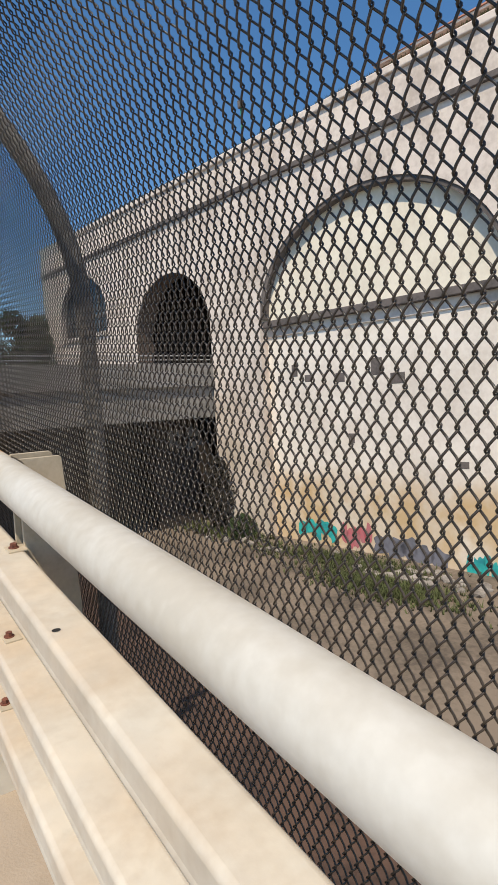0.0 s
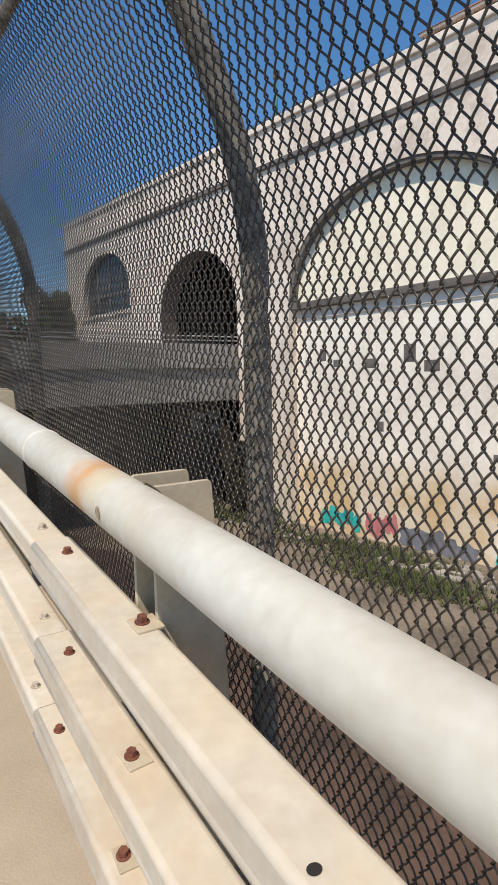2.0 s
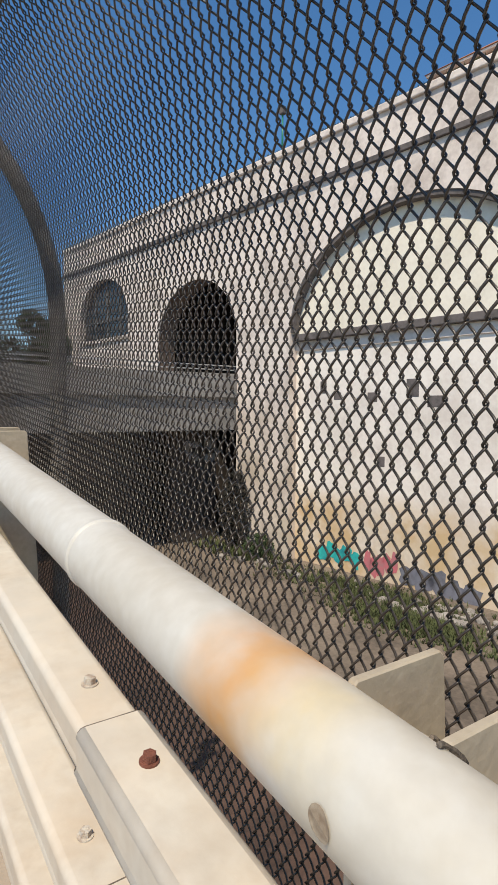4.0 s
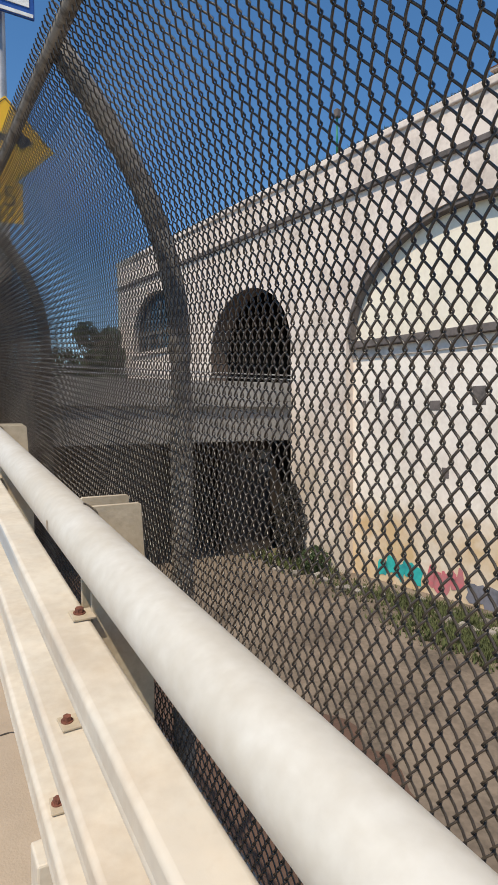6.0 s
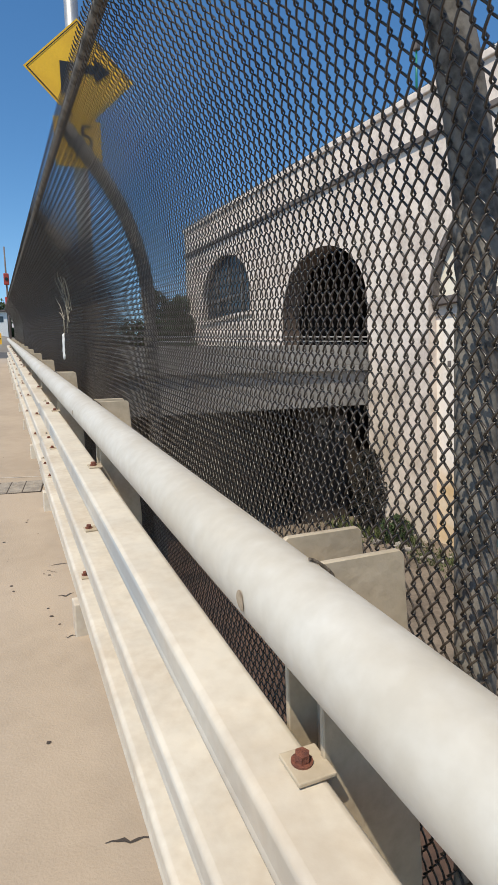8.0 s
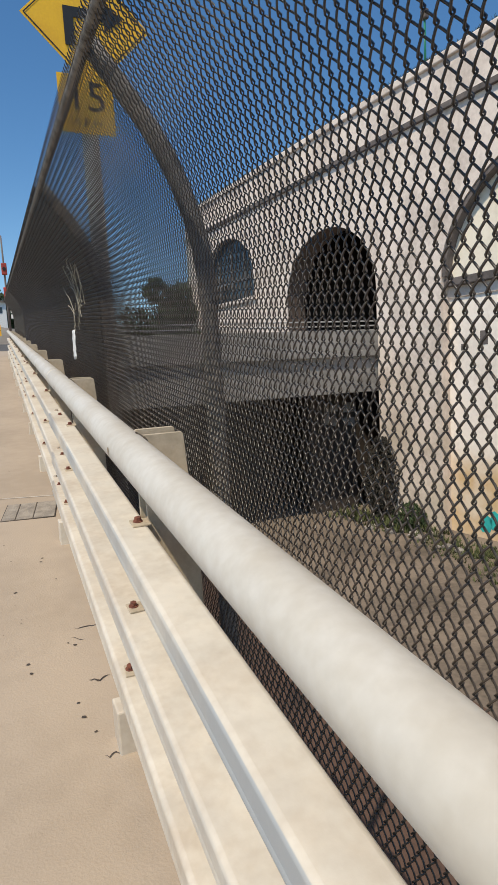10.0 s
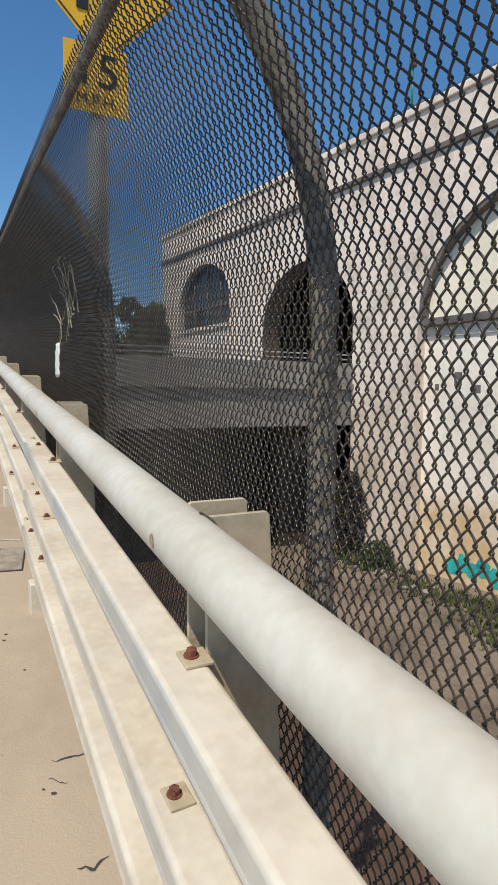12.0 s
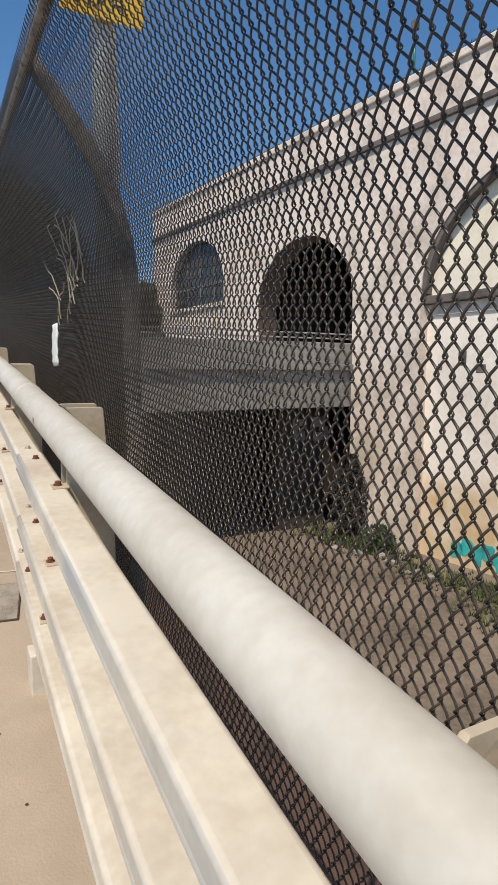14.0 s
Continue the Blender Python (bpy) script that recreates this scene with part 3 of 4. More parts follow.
U0, U1, ZB, ZT = -45.0, 26.3, -6.8, 14.5
big = [(0.0, 5.5)] + arch_pts(-6.65, 6.65, 5.5, 5.15)[1:-1] + [(-13.3, 5.5)]
big_all = [(0.0, ZB + 0.3)] + big + [(-13.3, ZB + 0.3)]
small = [(4.15, ZB + 0.3), (4.15, 5.8)] + arch_pts(8.15, 4.0, 5.8, 3.7, a0=0, a1=180)[1:-1][::-1] + [(12.15, 5.8), (12.15, ZB + 0.3)]
small = [(4.15, ZB + 0.3)] + [(8.15 - 4.0 * math.cos(radians(180 * i / 24)), 5.8 + 3.7 * math.sin(radians(180 * i / 24))) for i in range(25)] + [(12.15, ZB + 0.3)]
win = [(16.0, 6.9)] + [(19.7 - 3.7 * math.cos(radians(180 * i / 20)), 8.3 + 3.1 * math.sin(radians(180 * i / 20))) for i in range(21)] + [(23.4, 6.9)]
wall_ob = part("wall_east", wall_slab([(U0, ZB), (U1, ZB), (U1, ZT), (U0, ZT)], [big_all, small, win], 0.0, 1.4), M_STONE, at=WALL)
tagged(wall_ob, "tall pale weathered stone wall with arches below the sky", "wall", kind="structure")
# recessed infill of the big arch
part("arch_infill", wall_slab([(0.3, ZB), (0.3, 5.2), (-13.6, 5.2), (-13.6, ZB)], [], 0.55, 0.9), M_WHITEWALL, wall_ob, "whitewashed infill with sandy stains")
part("tympanum", wall_slab([(0.3, 5.2)] + [(0.3, 11.0), (-13.6, 11.0), (-13.6, 5.2)], [], 0.50, 1.1), M_CREAM, wall_ob, "cream plaster tympanum")
# the ledge's dark colour paints in the shade of the recess
part("ledge", box(0.18, 0.60, -13.28, -0.02, 5.05, 5.40, 0.03), M_DARKSTONE, wall_ob, "ledge coloured dark grey for the recess shade")
part("ledge_band", box(0.46, 0.58, -13.28, -0.02, 4.55, 5.04, 0.01), M_STONE, wall_ob)
# rim of dark stone round the big arch
rim_o = arch_pts(-6.65, 6.63, 5.5, 5.13, 40)
rim_i = arch_pts(-6.65, 6.43, 5.5, 4.94, 40)
bm = bmesh.new()
for (a, b), (c, d), (a2, b2), (c2, d2) in zip(rim_o, rim_i, rim_o[1:], rim_i[1:]):
    v = [bm.verts.new((x, p, q)) for x in (0.06, 0.49) for p, q in ((a, b), (c, d), (c2, d2), (a2, b2))]
    for f in ((0, 1, 2, 3), (7, 6, 5, 4), (1, 5, 6, 2), (0, 3, 7, 4)):
        bm.faces.new([v[i] for i in f])
bmesh.ops.remove_doubles(bm, verts=bm.verts[:], dist=0.001)
bmesh.ops.recalc_face_normals(bm, faces=bm.faces[:])
part("arch_rim", bm, M_DARKSTONE, wall_ob, "dark stone rim of the arch")
# string course and coping
part("string_course", box(-0.16, 0.05, U0, U1, 12.50, 12.75, 0.02), M_DARKSTONE, wall_ob, "dark projecting string course")
part("coping", box(-0.14, 1.5, U0, U1, ZT + 0.002, ZT + 0.34, 0.05), M_STONE, wall_ob)
# square sockets in the infill
for u, z, a, b in ((-0.75, 2.3, 0.22, 0.30), (-1.85, 2.65, 0.40, 0.62), (-2.75, 2.2, 0.45, 0.36), (-4.8, 2.12, 0.55, 0.45), (-6.9, 2.5, 0.62, 0.80), (-8.0, 1.9, 0.75, 0.50), (-5.35, -0.85, 0.36, 0.48), (-11.0, -1.9, 0.45, 0.30)):
    part("socket", box(0.535, 0.60, u - a / 2, u + a / 2, z - b / 2, z + b / 2, 0.02), M_DARKSTONE, wall_ob, "dark square socket in the wall")
# the open arch leads into a vault, its inner shade put into the stone colour
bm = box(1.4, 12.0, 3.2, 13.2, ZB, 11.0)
part("vault_shell", bm, M_INNER, wall_ob, "stone vault behind the arch, coloured dark for shade")
vb = wall_ob.children[-1]
me = vb.data
b2 = bmesh.new()
b2.from_mesh(me)
for f in [f for f in b2.faces if f.normal.x < -0.9]:
    bmesh.ops.delete(b2, geom=[f], context="FACES_ONLY")
    break
bmesh.ops.reverse_faces(b2, faces=b2.faces[:])
b2.to_mesh(me)
b2.free()


# dark brown shell added just inside the open arch, right through the wall
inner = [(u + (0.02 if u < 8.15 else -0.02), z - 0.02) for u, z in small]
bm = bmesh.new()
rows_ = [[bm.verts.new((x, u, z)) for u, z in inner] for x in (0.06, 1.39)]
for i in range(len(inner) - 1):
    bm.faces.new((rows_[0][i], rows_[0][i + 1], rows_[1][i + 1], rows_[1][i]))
part("arch_lining", bm, M_LINING, wall_ob, "dark brown lining of the open arch")


def arched_window(u):
    w = part("window", wall_slab([(a + u, b) for a, b in win], [], 0.50, 0.62), M_GLASS, wall_ob, "dark arched window with glazing bars")
    for d in (17.8, 19.7, 21.6):
        part("glazing_bar", box(0.40, 0.50, u + d - 0.07, u + d + 0.07, 6.9, 8.3 + 3.1 * math.sqrt(max(0.0, 1 - ((d - 19.7) / 3.7) ** 2)) - 0.02), M_SILL, w)
    part("glazing_bar", box(0.41, 0.505, u + 16.0, u + 23.4, 8.25, 8.42), M_SILL, w)
    part("sill", box(-0.15, 0.5, u + 15.8, u + 23.6, 6.6, 6.9, 0.03), M_STONE, w)


arched_window(0.0)
# brick upper storey behind the coping
bm = box(2.0, 9.0, -30.0, -6.7, 13.0, 16.2, 0.05)
up = tagged(part("brick_storey", bm, M_BRICK, at=WALL), "red brick storey with a terracotta hip roof behind the wall", "building")
part("eaves", box(1.75, 9.3, -30.3, -6.5, 16.202, 16.32, 0.03), M_STONE, up, "pale eaves board")
bm = bmesh.new()
eave = [bm.verts.new(c) for c in ((1.7, -30.3, 16.322), (1.7, -6.45, 16.322), (9.35, -6.45, 16.322), (9.35, -30.3, 16.322))]
ridge = [bm.verts.new(c) for c in ((5.5, -27.0, 18.8), (5.5, -10.6, 18.8))]
for f in ((eave[0], eave[1], ridge[1], ridge[0]), (eave[1], eave[2], ridge[1]), (eave[2], eave[3], ridge[0], ridge[1]), (eave[3], eave[0], ridge[0]), eave[::-1]):
    bm.faces.new(f)
part("roof", bm, M_TILE, up, "terracotta tiled hip roof")
# lamp standard on the coping
for u in (1.3,):
    lp = tagged(empty("wall_lamp_post", WALL @ pose(0.7, u, ZT + 0.34)), "slim green lamp standard on top of the wall", "lamp post", "lamp standards")
    part("pole", cyl((0, 0, 0), (0, 0, 2.3), 0.06, 0.045, 10), M_GREEN, lp, smooth=True)
    part("lantern", box(-0.14, 0.14, -0.14, 0.14, 2.3, 2.72, 0.04), M_DARKSTONE, lp)
# painted tags low on the wall
def tag_patch(name, u0, u1, z0, z1, mat, seed, label):
    rr = random.Random(seed)
    e = tagged(empty(name, WALL), label, "graffiti")
    for i in range(5):
        cu, cz = u0 + (u1 - u0) * (i + 0.5) / 5, (z0 + z1) / 2 + rr.uniform(-0.2, 0.2)
        bm = bmesh.new()
        vs = []
        for k in range(14):
            a = 2 * math.pi * k / 14
            q = rr.uniform(0.65, 1.15)
            vs.append((0.535 if u1 < 0.2 else -0.012, cu + q * (u1 - u0) * 0.13 * math.cos(a), cz + q * (z1 - z0) * 0.5 * math.sin(a)))
        ring0 = [Vector(v) for v in vs]
        ring1 = [v + Vector((-0.006, 0, 0)) for v in ring0]
        part("letter_shape", sweep([ring0, ring1], bm=bm), mat, e)


tag_patch("graffiti_tag", -4.2, -1.7, -6.1, -5.1, M_TEAL, 1, "turquoise spray-painted tag low on the wall")
tag_patch("graffiti_tag", -6.3, -4.5, -6.2, -5.1, M_PINK, 2, "pink spray-painted tag low on the wall")
tag_patch("graffiti_tag", -10.2, -6.5, -6.5, -5.4, M_GREY_PAINT, 3, "dark grey spray-painted tag low on the wall")
tag_patch("graffiti_tag", -12.3, -11.0, -6.6, -5.6, M_TEAL, 4, "turquoise spray-painted tag low on the wall")

# ---- crossing bridge that runs through the open arch ----
cross = tagged(part("cross_bridge", box(0.44, 18.6, 29.2, 37.5, 0.35, 2.5, 0.03), M_CONC), "grey concrete bridge crossing towards the open arch", "bridge", kind="structure")
part("parapet", box(0.44, 18.4, 29.05, 29.32, 2.5, 3.55, 0.03), M_CONC, cross, "concrete parapet")
part("edge_beam", box(0.44, 18.4, 28.95, 29.2, 2.2, 2.5, 0.02), M_CONC, cross)
for z in (3.75, 3.98):
    part("rail", cyl((0.44, 29.18, z), (18.4, 29.18, z), 0.035, n=8), M_SIGNBACK, cross)
part("abutment", box(-11.5, 0.43, 28.65, 38, -6.7, 2.4), M_CONC, cross)
# back wall is added; its colour and the pier's paint in the underside's shade
part("back_wall", box(0.45, 19.0, 36.0, 37.4, -6.7, 0.34), M_INNER, cross, "added back wall under the bridge, coloured dark for shade")
part("pier", box(14.9, 17.9, 31.6, 32.6, -6.7, 0.34, 0.04), M_INNER, cross, "stone pier coloured dark for shade")
cross_street = tagged(part("cross_street", box(-60, 0.42, 33.0, 42.0, -0.5, -0.02, slope=G), M_ASPHALT), "dark asphalt cross street at the head of the bridge", "road", kind="structure")
hill = tagged(part("verge", box(-60, 3, 42, 150, 3.6, 4.18), M_WALK), "pale verge beyond the cross street", "ground", kind="structure")

# ---- road sign on its pole ----
SX, SY = 0.385, 8.35
sign = tagged(empty("turn_sign", pose(SX, SY, G * SY)), "yellow diamond turn sign over speed plate on a grey pole", "road sign")
part("pole", cyl((0.02, 0.07, -0.6), (0.02, 0.07, 6.8), 0.067, 0.052, 16), M_SIGNBACK, sign, "thick grey pole", smooth=True)
dz = 3.43
dia = 0.445
ring = [(0.05 + dia * math.sin(a), 0.0, dz + dia * math.cos(a)) for a in [2 * math.pi * i / 4 for i in range(4)]]
plate = part("diamond_plate", sweep([ring, [(x, 0.004, z) for x, y, z in ring]]), M_YELLOW, sign, "yellow diamond panel")
bm = bmesh.new()
for i in range(4):
    a, b = Vector(ring[i]), Vector(ring[(i + 1) % 4])
    c = Vector((0.05, 0, dz))
    q = [c + (a - c) * 0.955, c + (b - c) * 0.955, c + (b - c) * 0.93, c + (a - c) * 0.93]
    bm.faces.new([bm.verts.new((p.x, -0.004, p.z)) for p in q])
part("border", bm, M_BLACK, plate, "thin black border")
bm = box(-0.11, -0.043, -0.008, -0.004, dz - 0.17, dz + 0.085)
box(-0.0425, 0.168, -0.008, -0.004, dz + 0.017, dz + 0.085, bm=bm)
bm2v = [bm.verts.new((x, -0.008, z)) for x, z in ((0.1685, dz - 0.05), (0.30, dz + 0.05), (0.1685, dz + 0.15))]
bm.faces.new(bm2v)
part("arrow", bm, M_BLACK, plate, "black turn arrow")
pz = 2.87
sp = part("speed_plate", box(-0.192, 0.192, -0.016, -0.012, pz - 0.195, pz + 0.195, 0.0), M_YELLOW, sign, "yellow speed plate reading 15 MPH")


def text(body, size, at, mat, parent, name="lettering"):
    cu = bpy.data.curves.new(name, "FONT")
    cu.body, cu.size, cu.align_x, cu.align_y, cu.extrude = body, size, "CENTER", "CENTER", 0.001
    tmp = new(name, cu)
    dg = bpy.context.evaluated_depsgraph_get()
    me = bpy.data.meshes.new_from_object(tmp.evaluated_get(dg))
    bpy.data.objects.remove(tmp)
    me.materials.clear()
    me.materials.append(mat)
    ob = new(name, me)
    ob.matrix_basis = at
    ob.parent = parent
    return ob


board = part("street_board", box(-0.58, 0.32, -0.10, -0.07, 4.60, 5.14, 0.01), M_BLUE, sign, "blue street board with white lettering bars")
part("board_edge", box(-0.565, 0.305, -0.108, -0.10, 4.612, 4.645), M_WHITE, board)
for z_, cuts_ in ((4.76, (-0.52, -0.28, -0.26, -0.05, -0.02, 0.27)), (4.96, (-0.49, -0.32, -0.20, 0.02, 0.09, 0.24))):
    for q in range(0, 6, 2):
        part("lettering_bar", box(cuts_[q], cuts_[q + 1], -0.108, -0.10, z_ - 0.06, z_ + 0.06), M_WHITE, board)
text("15", 0.285, pose(0, -0.018, pz + 0.045, 90), M_BLACK, sp, "numerals")
text("M.P.H.", 0.092, pose(0, -0.018, pz - 0.125, 90), M_BLACK, sp, "lettering")

# ---- caught in the fence ----
bag = bmesh.new()
rr = random.Random(8)
rings = []
for i in range(9):
    t = i / 8
    rad = 0.028 + 0.012 * math.sin(math.pi * (0.12 + 0.8 * t)) + rr.uniform(-0.006, 0.008)
    rings.append([(FX - 0.012 + 0.2 * rad * math.cos(a) + 0.004, 9.04 + 0.02 * math.sin(5 * t) + rad * math.sin(a) * 2.6, 1.04 + 0.24 * t + G * 9.04) for a in [2 * math.pi * k / 10 for k in range(10)]])
tagged(part("plastic_bag", sweep(rings, bm=bag), M_WHITE, smooth=True), "crumpled white plastic bag caught in the fence", "bag")
vine = tagged(empty("dry_vine", pose(FX - 0.012, 8.45, G * 8.45)), "dry pale vine tangled in the chain-link fence", "vine")
for i in range(15):
    rr = random.Random(40 + i)
    p = Vector((0, rr.uniform(-0.35, 0.40), rr.uniform(1.30, 1.66)))
    pts = []
    d = rr.uniform(-0.3, 0.5)
    for k in range(14):
        pts.append(p.copy())
        d += rr.uniform(-0.5, 0.5)
        p += Vector((rr.uniform(-0.006, 0.004), 0.03 * math.sin(d), 0.024 * math.cos(d * 0.8)))
        p.z = min(max(p.z, 1.2), 1.78)
        p.x = curve_x(p.z)[0] - FX - 0.004
    part("stem", tube(pts, 0.0030, 5), M_VINE, vine)

# ---- distance at the head of the bridge ----
FZ = 4.18   # level of the far verge


def far_sign():
    e = tagged(empty("green_guide_sign", pose(-6.6, 52, FZ)), "green highway guide sign with a white panel on two posts", "road sign")
    b = part("panel", box(-1.35, 1.35, 0, 0.06, 3.36, 5.2, 0.02), M_GREEN, e)
    part("white_panel", box(-1.35, 1.35, 0.0, 0.06, 2.85, 3.35), M_WHITE, e)
    part("lower_panel", box(-1.0, 1.0, 0.0, 0.06, 2.45, 2.82), M_GREEN, e)
    part("shield", box(-0.85, -0.15, -0.02, -0.004, 4.55, 5.1, 0.02), M_WHITE, b)
    for z, a, c in ((4.25, -1.1, 1.15), (3.75, -0.75, 0.15), (4.85, 0.1, 0.8), (3.75, 0.6, 0.8)):
        part("lettering_bar", box(a, c, -0.02, -0.004, z - 0.09, z + 0.09), M_WHITE, b)
    for x in (-1.05, 1.0):
        part("post", cyl((x, 0.12, 0), (x, 0.12, 5.1), 0.07, n=8), M_SIGNBACK, e)


far_sign()


def chevron(x, y):
    e = tagged(empty("chevron_sign", pose(x, y, FZ)), "yellow and black chevron sign on a post", "road sign", "chevron signs")
    pl = part("panel", box(-0.30, 0.30, 0, 0.02, 0.80, 1.55), M_YELLOW, e)
    bm = bmesh.new()
    for a, b in (((-0.2, 1.47), (0.10, 1.175)), ((0.10, 1.175), (-0.2, 0.88))):
        bm.faces.new([bm.verts.new((x_, -0.006, z_)) for x_, z_ in ((a[0], a[1]), (a[0] + 0.17, a[1]), (b[0] + 0.17, b[1]), (b[0], b[1]))])
    part("arrow", bm, M_BLACK, pl)
    part("post", cyl((0, 0.05, 0), (0, 0.05, 0.85), 0.04, n=8), M_SIGNBACK, e)


for x in (-6.07, -3.27, -0.5):
    chevron(x, 46)
sg = tagged(empty("signal_pole", pose(0.38, 46, FZ)), "slim dark pole with red signal heads", "traffic signal")
part("pole", cyl((0, 0, 0), (0, 0, 7.3), 0.09, 0.045, 10), M_DARKSTONE, sg, smooth=True)
for z in (3.2, 4.75):
    hd = part("signal_head", box(-0.17, 0.17, -0.30, -0.08, z, z + 0.75, 0.04), M_RED, sg)
    part("lens", cyl((0, -0.30, z + 0.37), (0, -0.33, z + 0.37), 0.11, n=12), M_BLACK, hd)
wp = tagged(empty("white_pylon", pose(-4.1, 56, FZ)), "broad pale tapered pylon beyond the cross street", "pylon")
part("shaft", prism([(-0.30, 0), (0.22, 0), (0.22, 6.1), (0.05, 6.1), (-0.05, 4.6)], -0.1, 0.1), M_ROCK, wp)
an = tagged(empty("antenna_mast", pose(-3.4, 58, FZ)), "thin dark mast with a green sleeve", "mast")
part("mast", cyl((0, 0, 0), (0, 0, 10.3), 0.09, 0.04, 8), M_DARKSTONE, an, smooth=True)
part("sleeve", box(-0.42, -0.12, -0.1, 0.1, 0.5, 6.6, 0.04), M_LEAF, an)
tw = tagged(empty("office_tower", pose(-17.15, 140, FZ)), "tall grey office tower far beyond the trees", "building")
part("wall", box(-1.1, 1.1, 0, 4, 0, 27.2, 0.1), M_STONE, tw)
part("crown", box(-0.8, 0.9, 0.3, 3.5, 27.2, 28.4, 0.1), M_STONE, tw)
for x in (-0.65, 0.0, 0.65):
    part("window_strip", box(x - 0.13, x + 0.13, -0.05, 0.02, 3, 27), M_GLASS, tw)
house = tagged(empty("white_house", pose(-0.35, 70, FZ)), "small white house with two dark windows beyond the street", "house")
part("wall", box(-0.85, 0.95, 0, 4, 0, 6.1, 0.03), M_WHITE, house)
part("roof", prism([(-1.1, 6.1), (1.2, 6.1), (1.1, 6.25), (-1.0, 6.25)], -0.3, 4.3), M_DARKSTONE, house)
for x in (-0.25, 0.35):
    part("window", box(x - 0.2, x + 0.2, -0.03, 0.02, 5.0, 5.6), M_GLASS, house)
bank = bmesh.new()
sweep([[(-40, y, FZ - 0.3), (-40, y, FZ + 2.9 + dz_), (-4.4, y, FZ + 3.7 + dz_), (0.2, y, FZ + 2.6 + dz_), (2.8, y, FZ + 2.2 + dz_), (2.8, y, FZ - 0.3)] for y, dz_ in ((60, 0.0), (66, 0.4))], bm=bank)
bmesh.ops.recalc_face_normals(bank, faces=bank.faces[:])
tagged(part("dry_bank", bank, M_ROAD), "pale dry bank rising beyond the street", "bank", kind="structure")
wb = tagged(empty("board_fence", pose(0, 50, FZ)), "white board fence beyond the street", "fence")
for z in (0.7, 1.15):
    part("board", box(-5.6, -2.2, 0, 0.06, z, z + 0.2), M_WHITE, wb)
for x in (-5.6, -4.4, -3.3, -2.2):
    part("post", box(x - 0.07, x + 0.07, 0.065, 0.2, 0, 1.45), M_WHITE, wb)
st = tagged(empty("sign_stack", pose(0.95, 50, FZ)), "stack of white road signs on a pole", "road sign")
part("pole", cyl((0, 0.05, 0), (0, 0.05, 3.1), 0.05, n=8), M_SIGNBACK, st)
for z in (2.35, 2.75):
    part("panel", box(-0.35, 0.35, -0.02, 0.0, z, z + 0.3, 0.01), M_WHITE, st)


def tree(x, y, z, h, w, seed, low=0.42, count=3600):
    rr = random.Random(seed)
    e = tagged(empty("tree", pose(x, y, z)), "dense dark green broadleaf tree in the distance", "tree", "distant trees")
    bm = tube([(0, 0, -1), (0.1, 0, h * 0.25), (-0.1, 0.1, h * 0.55)], [0.3, 0.22, 0.1], 7)
    for i in range(5):
        a = rr.uniform(0, 6.28)
        tube([(0, 0, h * rr.uniform(0.25, 0.45)), (w * 0.25 * math.cos(a), w * 0.25 * math.sin(a), h * 0.62), (w * 0.4 * math.cos(a), w * 0.4 * math.sin(a), h * 0.78)], [0.12, 0.07, 0.03], 5, bm=bm)
    part("trunk", bm, M_BARK, e)
    lumps = [(rr.uniform(-0.36, 0.36) * w, rr.uniform(-0.36, 0.36) * w, h * rr.uniform(low, 0.85), rr.uniform(0.14, 0.26) * w) for _ in range(11 if low > 0.4 else 26)]
    vs, fs = [], []
    for _ in range(count):
        lx, ly, lz, lr = rr.choice(lumps)
        d = Vector((rr.gauss(0, 1), rr.gauss(0, 1), rr.gauss(0, 0.8))).normalized() * lr * rr.uniform(0.6, 1.05)
        c = Vector((lx, ly, lz)) + d
        q = Euler((rr.uniform(0, 6), rr.uniform(0, 6), rr.uniform(0, 6))).to_matrix()
        s_ = rr.uniform(0.14, 0.34)
        b0 = len(vs)
        vs += [c + q @ Vector(p) for p in ((-s_, 0, 0), (0, s_ * 0.5, 0.03), (s_, 0, 0), (0, -s_ * 0.5, 0.03))]
        fs.append((b0, b0 + 1, b0 + 2, b0 + 3))
    me = bpy.data.meshes.new("crown")
    me.from_pydata(vs, [], fs)
    me.materials.append(M_LEAF)
    ob = new("crown", me)
    ob.parent = e
    tagged(ob, kind="stuff")


for i, (x, y, z, h, w) in enumerate(((-2.2, 84, 4, 10.6, 7), (1.2, 86, 4, 9.0, 6), (-5.2, 86, 4, 9.4, 6), (-9.0, 84, 4, 9.6, 7), (-13.5, 86, 4, 8.6, 8), (-19, 84, 4, 9.0, 9), (4.5, 92, 4, 9.0, 8), (-27, 86, 4, 9.0, 10))):
    tree(x, y, z, h, w, 60 + i)
for i, (x, y, h, w) in enumerate(((13.6, 51.5, 18.0, 4.6), (11.2, 57.0, 15.5, 7.0), (7.5, 60.0, 14.0, 7.0), (15.8, 58.0, 17.0, 6.0))):
    tree(x, y, -6.4, h, w, 90 + i, 0.34, 9000)

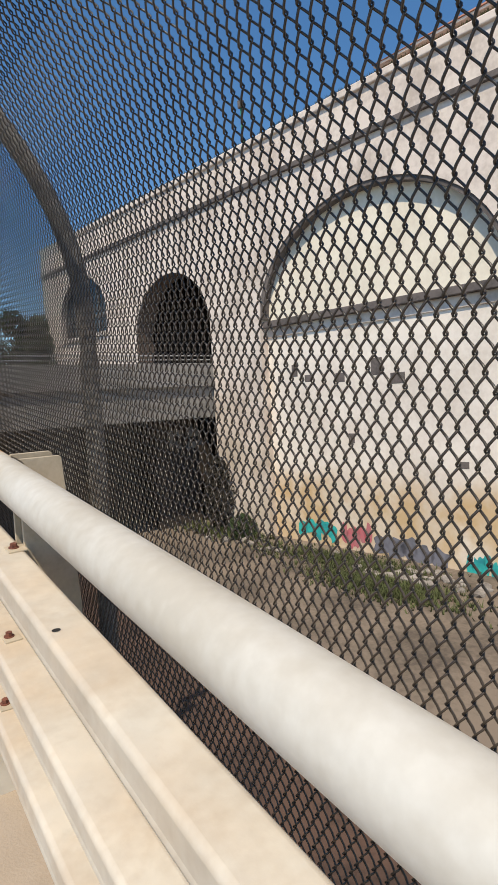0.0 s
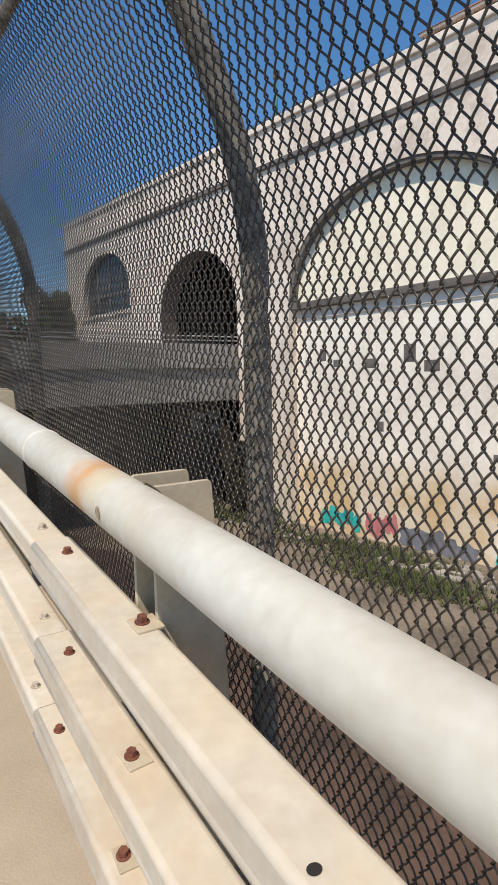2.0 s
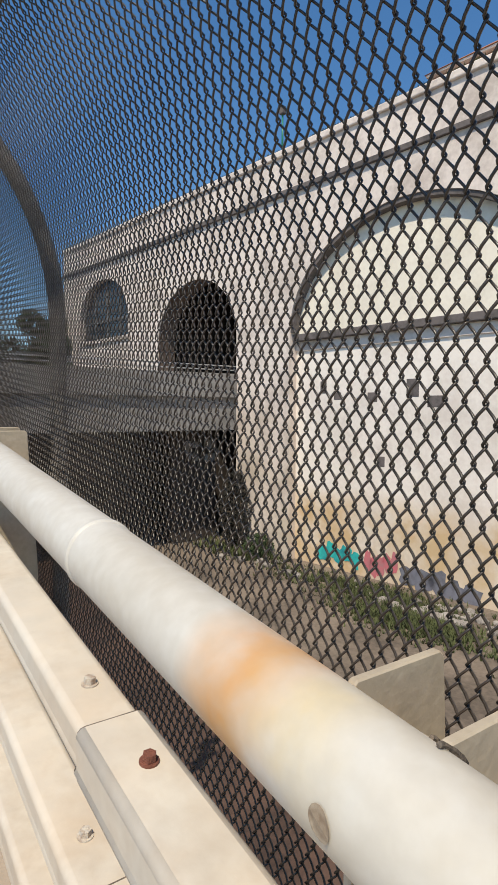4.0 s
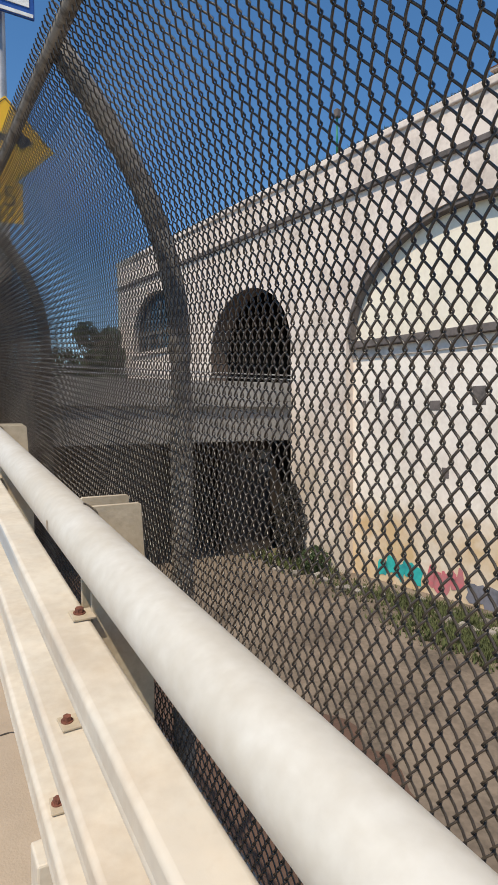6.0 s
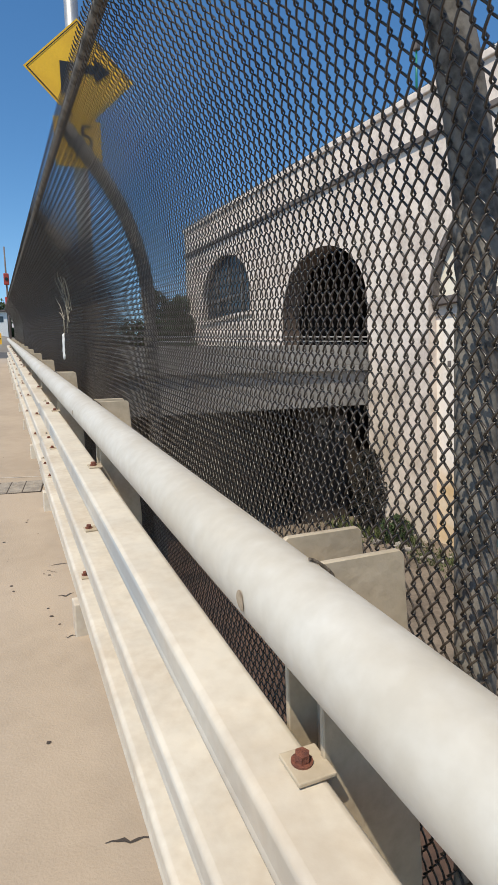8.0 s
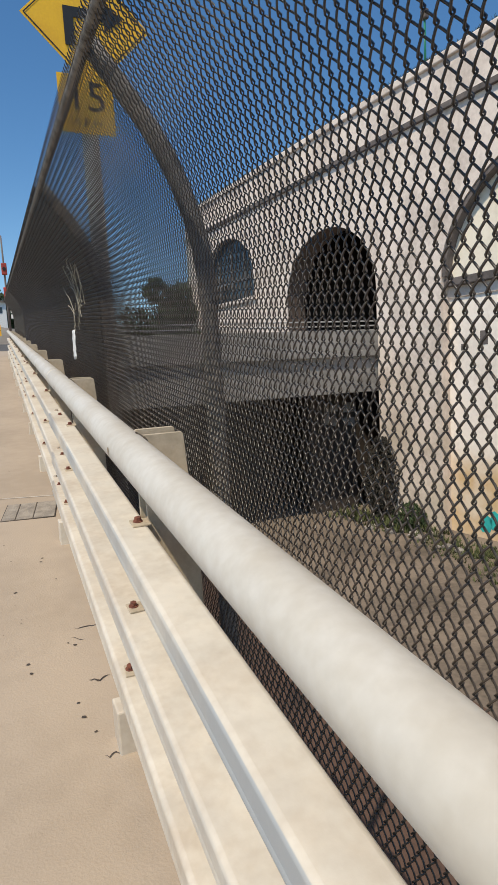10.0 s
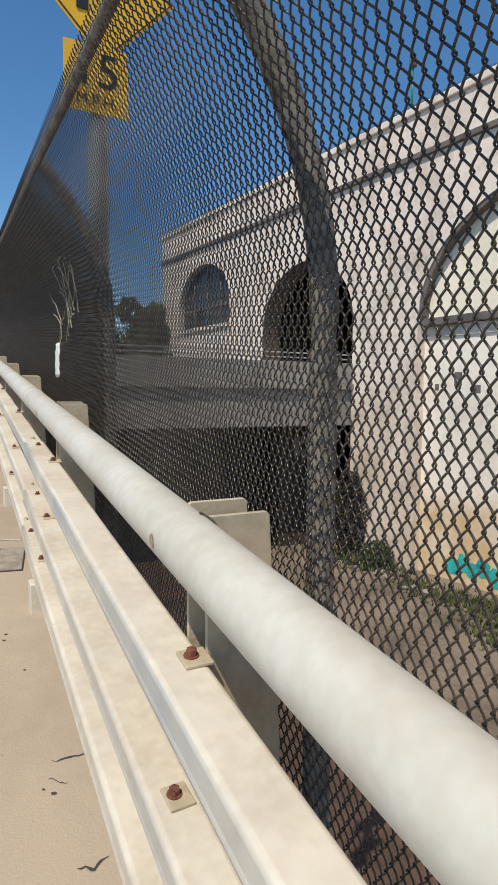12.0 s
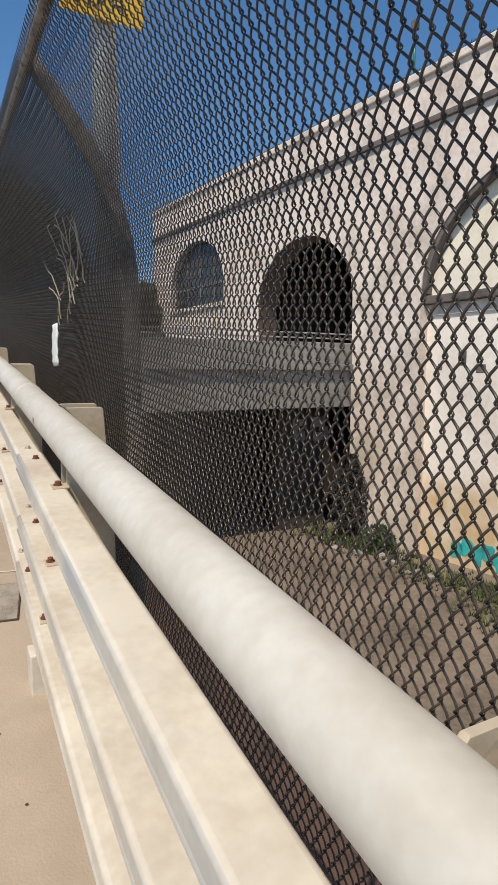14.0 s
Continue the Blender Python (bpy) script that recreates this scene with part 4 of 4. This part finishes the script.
# ---- weeds and rubble below ----
def tuft_field(name, area, count, size, seed, label):
    rr = random.Random(seed)
    vs, fs = [], []
    for _ in range(count):
        x, y, z = area(rr)
        for k in range(4):
            a, hh = rr.uniform(0, 6.28), size * rr.uniform(0.5, 1.2)
            dx, dy = math.cos(a), math.sin(a)
            b0 = len(vs)
            vs += [(x - dy * size * 0.12, y + dx * size * 0.12, z), (x + dy * size * 0.12, y - dx * size * 0.12, z), (x + dx * size * 0.6, y + dy * size * 0.6, z + hh)]
            fs.append((b0, b0 + 1, b0 + 2))
    me = bpy.data.meshes.new(name)
    me.from_pydata(vs, [], fs)
    me.materials.append(M_GRASS)
    return tagged(new(name, me), label, "weeds", kind="stuff")


def on_wall(u, x, z):
    return tuple(WALL @ Vector((x, u, z)))


tuft_field("weeds", lambda r: on_wall(-6.5 + r.gauss(0, 2.0), -1.3 + r.gauss(0, 0.6), -6.42), 1100, 0.24, 3, "green weeds on the dirt by the wall")
tuft_field("weeds", lambda r: on_wall(3 + r.gauss(0, 1.6), -0.9 + r.gauss(0, 0.5), -6.42), 500, 0.4, 4, "dark weeds at the foot of the wall")
tuft_field("weeds", lambda r: on_wall(r.uniform(-14, 26.2), r.uniform(0.0, 0.5), ZT + 0.33), 2600, 0.20, 5, "weeds growing along the top of the wall")
tuft_field("weeds", lambda r: on_wall(-9.3 + r.gauss(0, 1.7), -3.3 + r.gauss(0, 0.6), -6.42), 1500, 0.26, 9, "green weeds in a strip on the dirt before the wall")
tuft_field("weeds", lambda r: on_wall(-3.0 + r.gauss(0, 2.2), -1.6 + r.gauss(0, 0.6), -6.42), 500, 0.22, 10, "sparse low weeds on the dirt before the wall")
for i in range(80):
    rr = random.Random(200 + i)
    bm = bmesh.new()
    bmesh.ops.create_icosphere(bm, subdivisions=1, radius=rr.uniform(0.10, 0.34))
    for v in bm.verts:
        v.co *= rr.uniform(0.75, 1.2)
        v.co.z *= 0.6
    u = rr.uniform(-13, 3) if i < 36 else rr.gauss(-11.0, 2.0)
    ob = part("rubble_stone", bm, M_ROCK, at=Matrix.Translation(on_wall(u, rr.uniform(-2.2, -0.4), -6.36)))
    tagged(ob, "pale broken stone lying on the dirt", "stone", "rubble below the wall")

# ---- tag on the pier and the shrub beside the open arch ----
pt = tagged(empty("graffiti_tag", pose(16.9, 31.59, -0.95)), "pale spray-painted tag on the dark pier", "graffiti")
for i, (x0, x1, z0, z1) in enumerate(((-1.1, -0.75, -0.5, 0.6), (-0.7, -0.2, 0.2, 0.55), (-0.65, -0.3, -0.6, -0.1), (0.15, 1.0, 0.1, 0.65), (0.2, 0.9, -0.65, -0.2), (0.95, 1.2, -0.5, 0.1))):
    part("letter_shape", box(x0, x1, -0.012, 0.0, z0, z1, 0.004), M_ROCK, pt)


def shrub(u, x, z, w, h, count, seed, label, leaf):
    rr = random.Random(seed)
    e = tagged(empty("shrub", Matrix.Translation(on_wall(u, x, z))), label, "shrub")
    bm = bmesh.new()
    for i in range(6):
        a = rr.uniform(0, 6.28)
        tube([(0, 0, 0), (0.2 * w * math.cos(a), 0.2 * w * math.sin(a), h * 0.4), (0.35 * w * math.cos(a), 0.35 * w * math.sin(a), h * 0.8)], [0.05, 0.03, 0.012], 5, bm=bm)
    part("stems", bm, M_BARK, e)
    vs, fs = [], []
    for _ in range(count):
        a, q, t = rr.uniform(0, 6.28), math.sqrt(rr.random()), rr.random()
        c = Vector((0.5 * w * q * math.cos(a) * math.sin(math.pi * (0.15 + 0.75 * t)), 0.5 * w * q * math.sin(a) * math.sin(math.pi * (0.15 + 0.75 * t)), h * t))
        m = Euler((rr.uniform(0, 6), rr.uniform(0, 6), rr.uniform(0, 6))).to_matrix()
        s_ = rr.uniform(0.06, 0.14)
        b0 = len(vs)
        vs += [c + m @ Vector(p) for p in ((-s_, 0, 0), (0, s_ * 0.5, 0.02), (s_, 0, 0), (0, -s_ * 0.5, 0.02))]
        fs.append((b0, b0 + 1, b0 + 2, b0 + 3))
    me = bpy.data.meshes.new("leaves")
    me.from_pydata(vs, [], fs)
    me.materials.append(leaf)
    lf = new("leaves", me)
    lf.parent = e
    tagged(lf, kind="stuff")


shrub(3.6, -0.5, -6.42, 1.9, 4.4, 2600, 5, "tall dark shrub against the wall beside the arch", M_DARKLEAF)
shrub(1.4, -0.8, -6.42, 1.8, 1.3, 900, 6, "low green shrub at the foot of the wall", M_LEAF)
